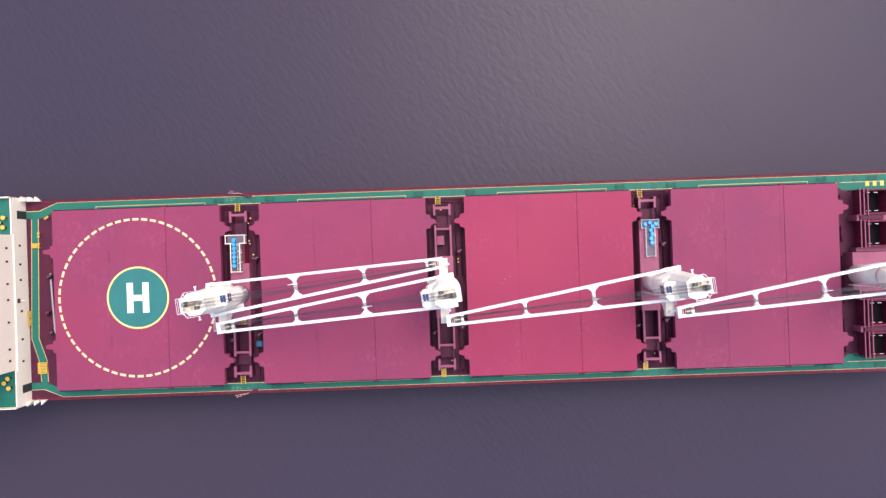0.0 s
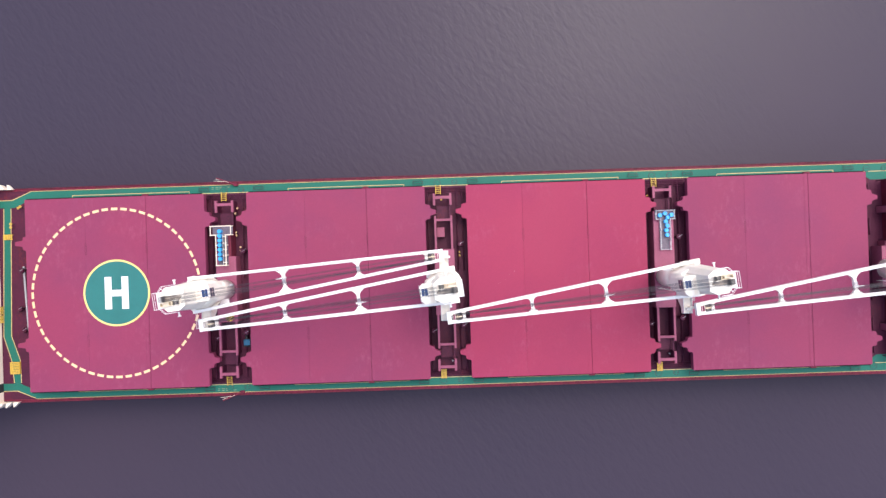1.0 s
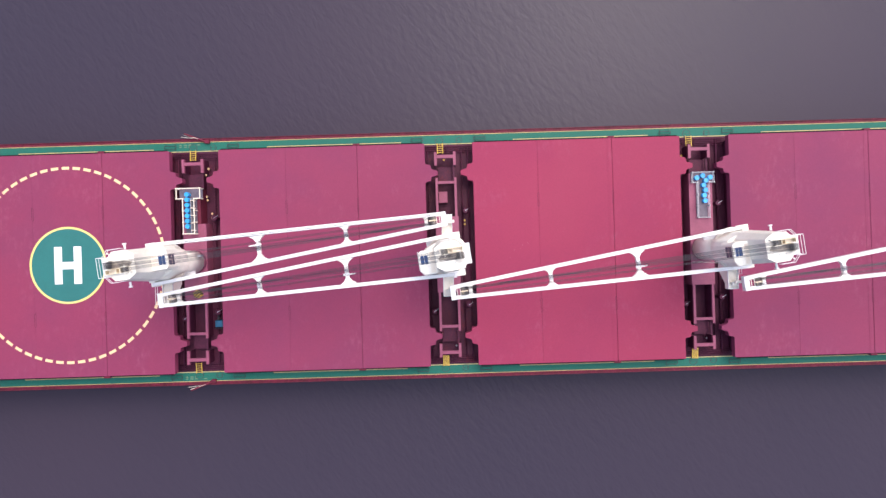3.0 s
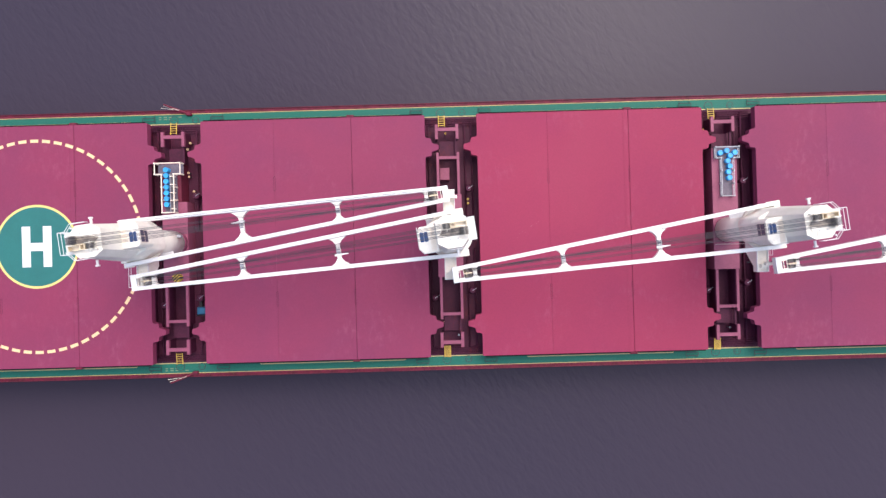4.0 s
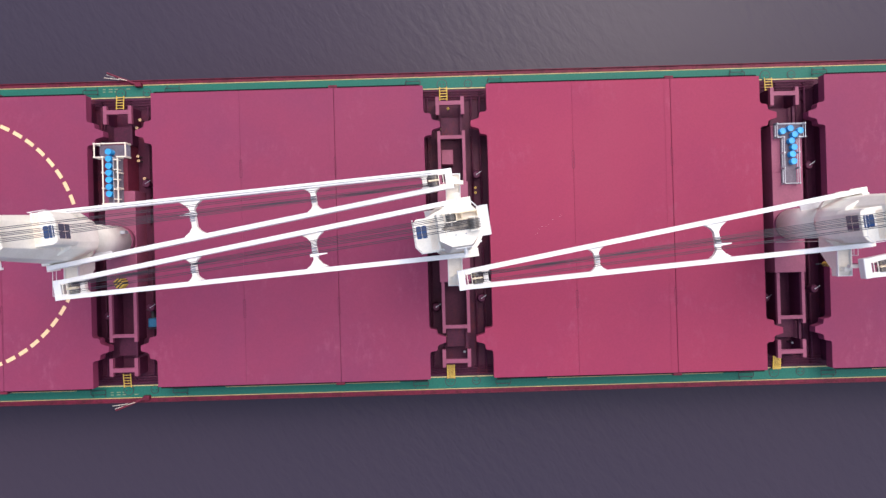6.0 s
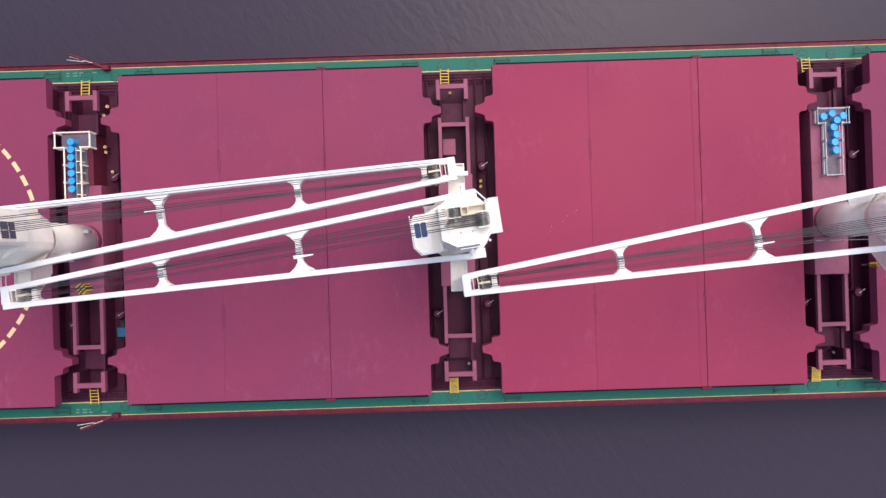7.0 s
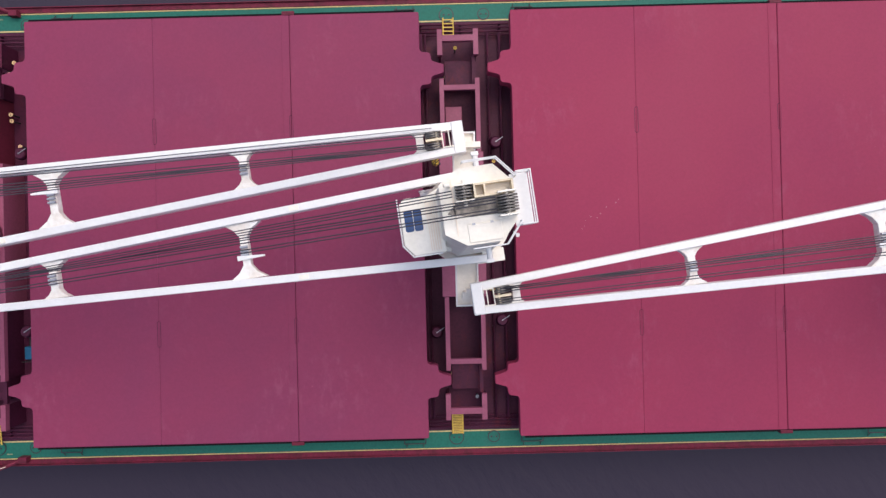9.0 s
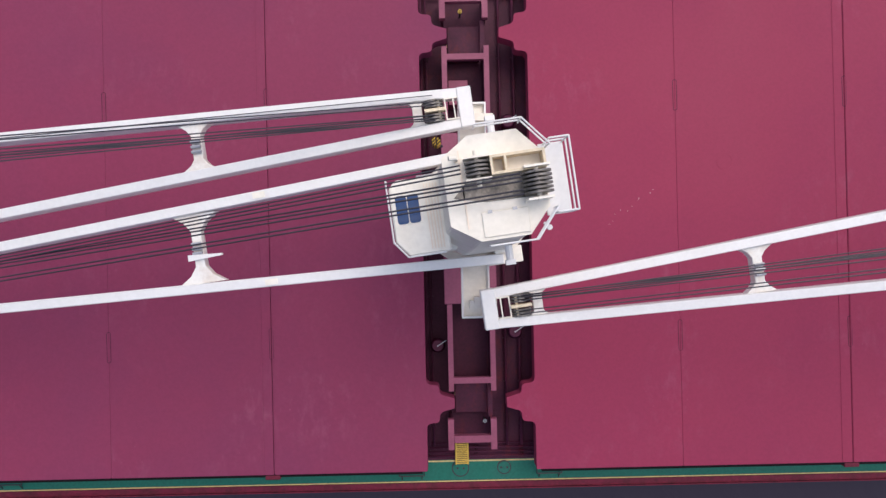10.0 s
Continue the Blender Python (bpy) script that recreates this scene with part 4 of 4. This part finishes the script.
# ---- accommodation block ----
acc = empty("deckhouse", -75.5, 0, DECK, "ivory accommodation block with small dark windows", "deckhouse")
bm = bmesh.new()
box(bm, -16, 7.4, -16.7, 16.7, 0, 3.1)
front = part("lower_tier", bm, IVORY, acc, bevel=0.05)
bm = bmesh.new()
box(bm, -14, 7.2, -10.7, 10.7, 3.1, 20.0)
tower = part("upper_tier", bm, IVORY, acc, bevel=0.05)
for s in (1, -1):
    bm = bmesh.new()
    box(bm, -15.8, 7.1, s * 10.75, s * 16.5, 3.101, 3.13)
    part("boat_deck", bm, GREEN, acc, "green painted upper deck")
    bm = bmesh.new()
    box(bm, -15.8, 7.4, s * 16.55, s * 16.7, 3.1, 3.9)
    box(bm, 7.2, 7.4, s * 10.75, s * 16.7, 3.1, 3.5)
    part("bulwark", bm, IVORY, acc)
    bm = bmesh.new()
    box(bm, 7.38, 7.42, s * 13.3, s * 14.6, 0.05, 2.2)
    part("doorway", bm, DARK, acc, "dark walkway opening")
    for k in range(3):
        bm = bmesh.new()
        x = 7.4 + k * 0.9
        prism(bm, [(x, s * 16.15), (x + 0.85, s * 16.15), (x + 0.2, s * 16.75), (x, s * 16.9)][::s], 0.0, 1.4 - 0.4 * k)
        part("bulwark_plate", bm, IVORY, acc)
    for dx, dy in ((5.6, 12.6), (6.2, 11.9), (6.3, 13.4)):
        root = empty("bollard", -75.5 + dx, s * dy, DECK + 3.13, "short yellow capped post on the green upper deck", "bollard", "upper deck posts")
        bm = bmesh.new()
        tube(bm, (0, 0, 0), (0, 0, 0.6), 0.22, 12)
        part("post", bm, DARK, root)
        bm = bmesh.new()
        tube(bm, (0, 0, 0.6), (0, 0, 0.75), 0.34, 14)
        part("cap", bm, YELLOW, root)
for z, ys in ((1.6, (-9.5, -6, -1.5, 3.5, 6, 9.0)), (4.3, (-9, -7.2, -3.0, 0.5, 3.0, 6.5, 8.6)), (7.4, (-8.5, -5, -2.2, 2.2, 5.0, 8.5)), (10.2, (-8.5, -5, -2.2, 2.2, 5.0, 8.5))):
    xf = 7.4 if z < 4 else 7.2
    for y in ys:
        bm = bmesh.new()
        box(bm, xf + 0.001, xf + 0.05, y - 0.17, y + 0.17, z, z + 0.45)
        part("window", bm, PORT_GLASS, acc, "small dark window")
bm = bmesh.new()
tube(bm, (8.5, 4.4, 0.6), (9.0, -5.4, 0.6), 0.14, 10)
box(bm, 8.4, 8.6, 4.0, 4.2, 0, 0.5)
box(bm, 8.9, 9.1, -5.0, -4.8, 0, 0.5)
ob = tagged(part("deck_pipe", bm, STEEL), "grey pipe on low stands before the hatch", "pipe")
ob.location = (-72.6, 0, DECK)
for x, y in ((-64.2, 3.8), (-64.6, -2.0), (-64.0, -5.2)):
    vent(x, y, 0.9)

for x, y in ((-64.5, 13.3), (-64.2, 13.5), (-65.7, 10.9), (-65.7, 10.4)):
    valve(x, y, YELLOW, "small valve with a yellow handwheel before the deckhouse")
root = empty("safety_rail", -67.75, -2.5, DECK, "low yellow rail at the deckhouse foot", "rail")
for y in (-1.0, 0.3):
    bm = bmesh.new()
    rail(bm, [(0, y - 0.5, 0), (0, y + 0.5, 0)], 0.9, 0.07, mids=2, posts=0.5)
    part("rail_panel", bm, YELLOW, root)
root = empty("bulkhead_lamp", -68.1, 0.2, DECK + 2.0, "dark bulkhead lamp on a pale bracket", "lamp")
bm = bmesh.new()
box(bm, -0.1, 0.75, -0.06, 0.06, 0.0, 0.12)
part("bracket", bm, IVORY, root)
bm = bmesh.new()
box(bm, 0.0, 0.1, -0.35, 0.35, 0.12, 0.75)
part("housing", bm, DARK, root, bevel=0.03)

# ---- forward deck stores ----
for y0, y1 in ((9.2, 13.2), (4.0, 8.2), (-8.6, -4.4), (-13.6, -9.6)):
    root = empty("deck_store", 68.0, (y0 + y1) / 2, DECK, "dark red steel store with an open dark top", "deck store", "forward stores")
    h = (y1 - y0) / 2
    for xa, xb, ya, yb in ((-1.2, 4.5, -h, -h + 0.25), (-1.2, 4.5, h - 0.25, h), (-1.2, -0.95, -h + 0.25, h - 0.25), (2.6, 4.5, -h + 0.25, h - 0.25)):
        bm = bmesh.new()
        box(bm, xa, xb, ya, yb, 0, 2.6)
        part("wall", bm, EDGE_RED, root, bevel=0.03)
    # black floor: the shade inside the open store, put in as colour
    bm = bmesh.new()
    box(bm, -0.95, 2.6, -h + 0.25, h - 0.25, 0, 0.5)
    part("floor", bm, SHADE_BLACK, root, "black floor that paints in the dark of the open store")
    for ya in (-h + 0.5, h - 0.6):
        for xa in (-0.6, 0.6):
            bm = bmesh.new()
            box(bm, xa, xa + 0.6, ya, ya + 0.1, 2.3, 2.4)
            part("hinge", bm, STEEL, root)
    for k in range(3):
        bm = bmesh.new()
        box(bm, -1.9 + 0.62 * k, -1.76 + 0.62 * k, -h - 0.15, h + 0.15, 2.62, 2.78)
        part("rail", bm, MAUVE, root)
    for xa in (-1.9,):
        for ya in (-h, h - 0.12):
            bm = bmesh.new()
            box(bm, xa, xa + 0.12, ya, ya + 0.12, 0, 2.61)
            part("rail_post", bm, DECK_RED, root)
for y0, y1 in ((8.2, 9.2), (3.91, 4.0), (-4.4, -2.81), (-9.6, -8.6)):
    root = empty("store_walkway", 69.0, (y0 + y1) / 2, DECK, "pale red raised walkway between the forward stores", "walkway", "store walkways")
    h = (y1 - y0) / 2
    bm = bmesh.new()
    box(bm, -3.1, 5.0, -h + 0.004, h - 0.004, 0, 2.2)
    part("body", bm, MAUVE, root, bevel=0.02)
    if h > 0.3:
        bm = bmesh.new()
        box(bm, -2.7, 1.0, -h * 0.7, h * 0.7, 2.201, 2.5)
        part("cable_trunk", bm, DECK_RED, root, "dark red cable trunk", bevel=0.03)
for y, r in ((11.4, 0.09), (6.2, 0.12), (1.4, 0.08), (-3.8, 0.1), (-8.9, 0.09), (-11.8, 0.11)):
    bm = bmesh.new()
    tube(bm, (64.6, y - 1.3, DECK + 0.3), (64.6, y + 1.3, DECK + 0.3), r, 8)
    ob = tagged(part("deck_pipe", bm, DECK_RED, soft=True), "dark red pipe before the forward stores", "pipe", "deck pipes")
    for d in (-0.9, 0.9):
        bm = bmesh.new()
        box(bm, 64.5, 64.7, y + d - 0.05, y + d + 0.05, DECK, DECK + 0.25)
        part("support", bm, DECK_RED, ob)
bm = bmesh.new()
box(bm, 65.0, 74.0, -2.8, 3.2, DECK, DECK + 2.2)
box(bm, 66.0, 74.0, 3.3, 3.9, DECK, DECK + 1.6)
tagged(part("crane_deckhouse", bm, MAUVE), "low pale red deckhouse under the forward crane", "deckhouse", "crane deckhouses")

# worn deck lettering, past reading
lettering = empty("deck_lettering", 69.0, 14.3, DECK + 0.008, "worn yellow painted lettering on the green deck", "lettering")
for k in range(3):
    bm = bmesh.new()
    box(bm, k * 1.2, k * 1.2 + 0.6, -0.4, 0.4, 0.001, 0.007)
    part("letter_bar", bm, PLATE, lettering)


def lifeboat():
    root = empty("lifeboat", -76.5, -14.2, DECK + 3.2, "pale orange enclosed lifeboat on the green upper deck", "lifeboat")
    bm = bmesh.new()
    hull_pts = fillet([(-3.6, -0.9), (2.6, -1.25), (3.9, 0), (2.6, 1.25), (-3.6, 0.9)], 0.7, 6)
    prism(bm, [(x * 0.85, y * 0.6) for x, y in hull_pts], 0.0, 1.1, top=hull_pts)
    part("hull", bm, BOAT, root, bevel=0.08)
    bm = bmesh.new()
    prism(bm, [(x * 0.96, y * 0.95) for x, y in hull_pts], 1.101, 2.0, top=[(x * 0.75, y * 0.6) for x, y in hull_pts])
    part("canopy", bm, BOAT, root, bevel=0.08)
    bm = bmesh.new()
    rail(bm, [(4.3, -1.6, 0), (4.3, 1.6, 0), (5.4, 1.6, 0), (5.4, -1.6, 0)], 1.1, 0.04, mids=2)
    part("boarding_rail", bm, IVORY, root)


BOAT = mat("faded_orange_hull", (0.75, 0.26, 0.22), 0.5, grain=0.05, stain=0.3)
lifeboat()


def motions():
    # the ripples drift slowly past the moored ship
    walk(water, [(0.0, pose(0, 0, 0)), (10.0, pose(-8.0, -3.0, 0))])


motions()
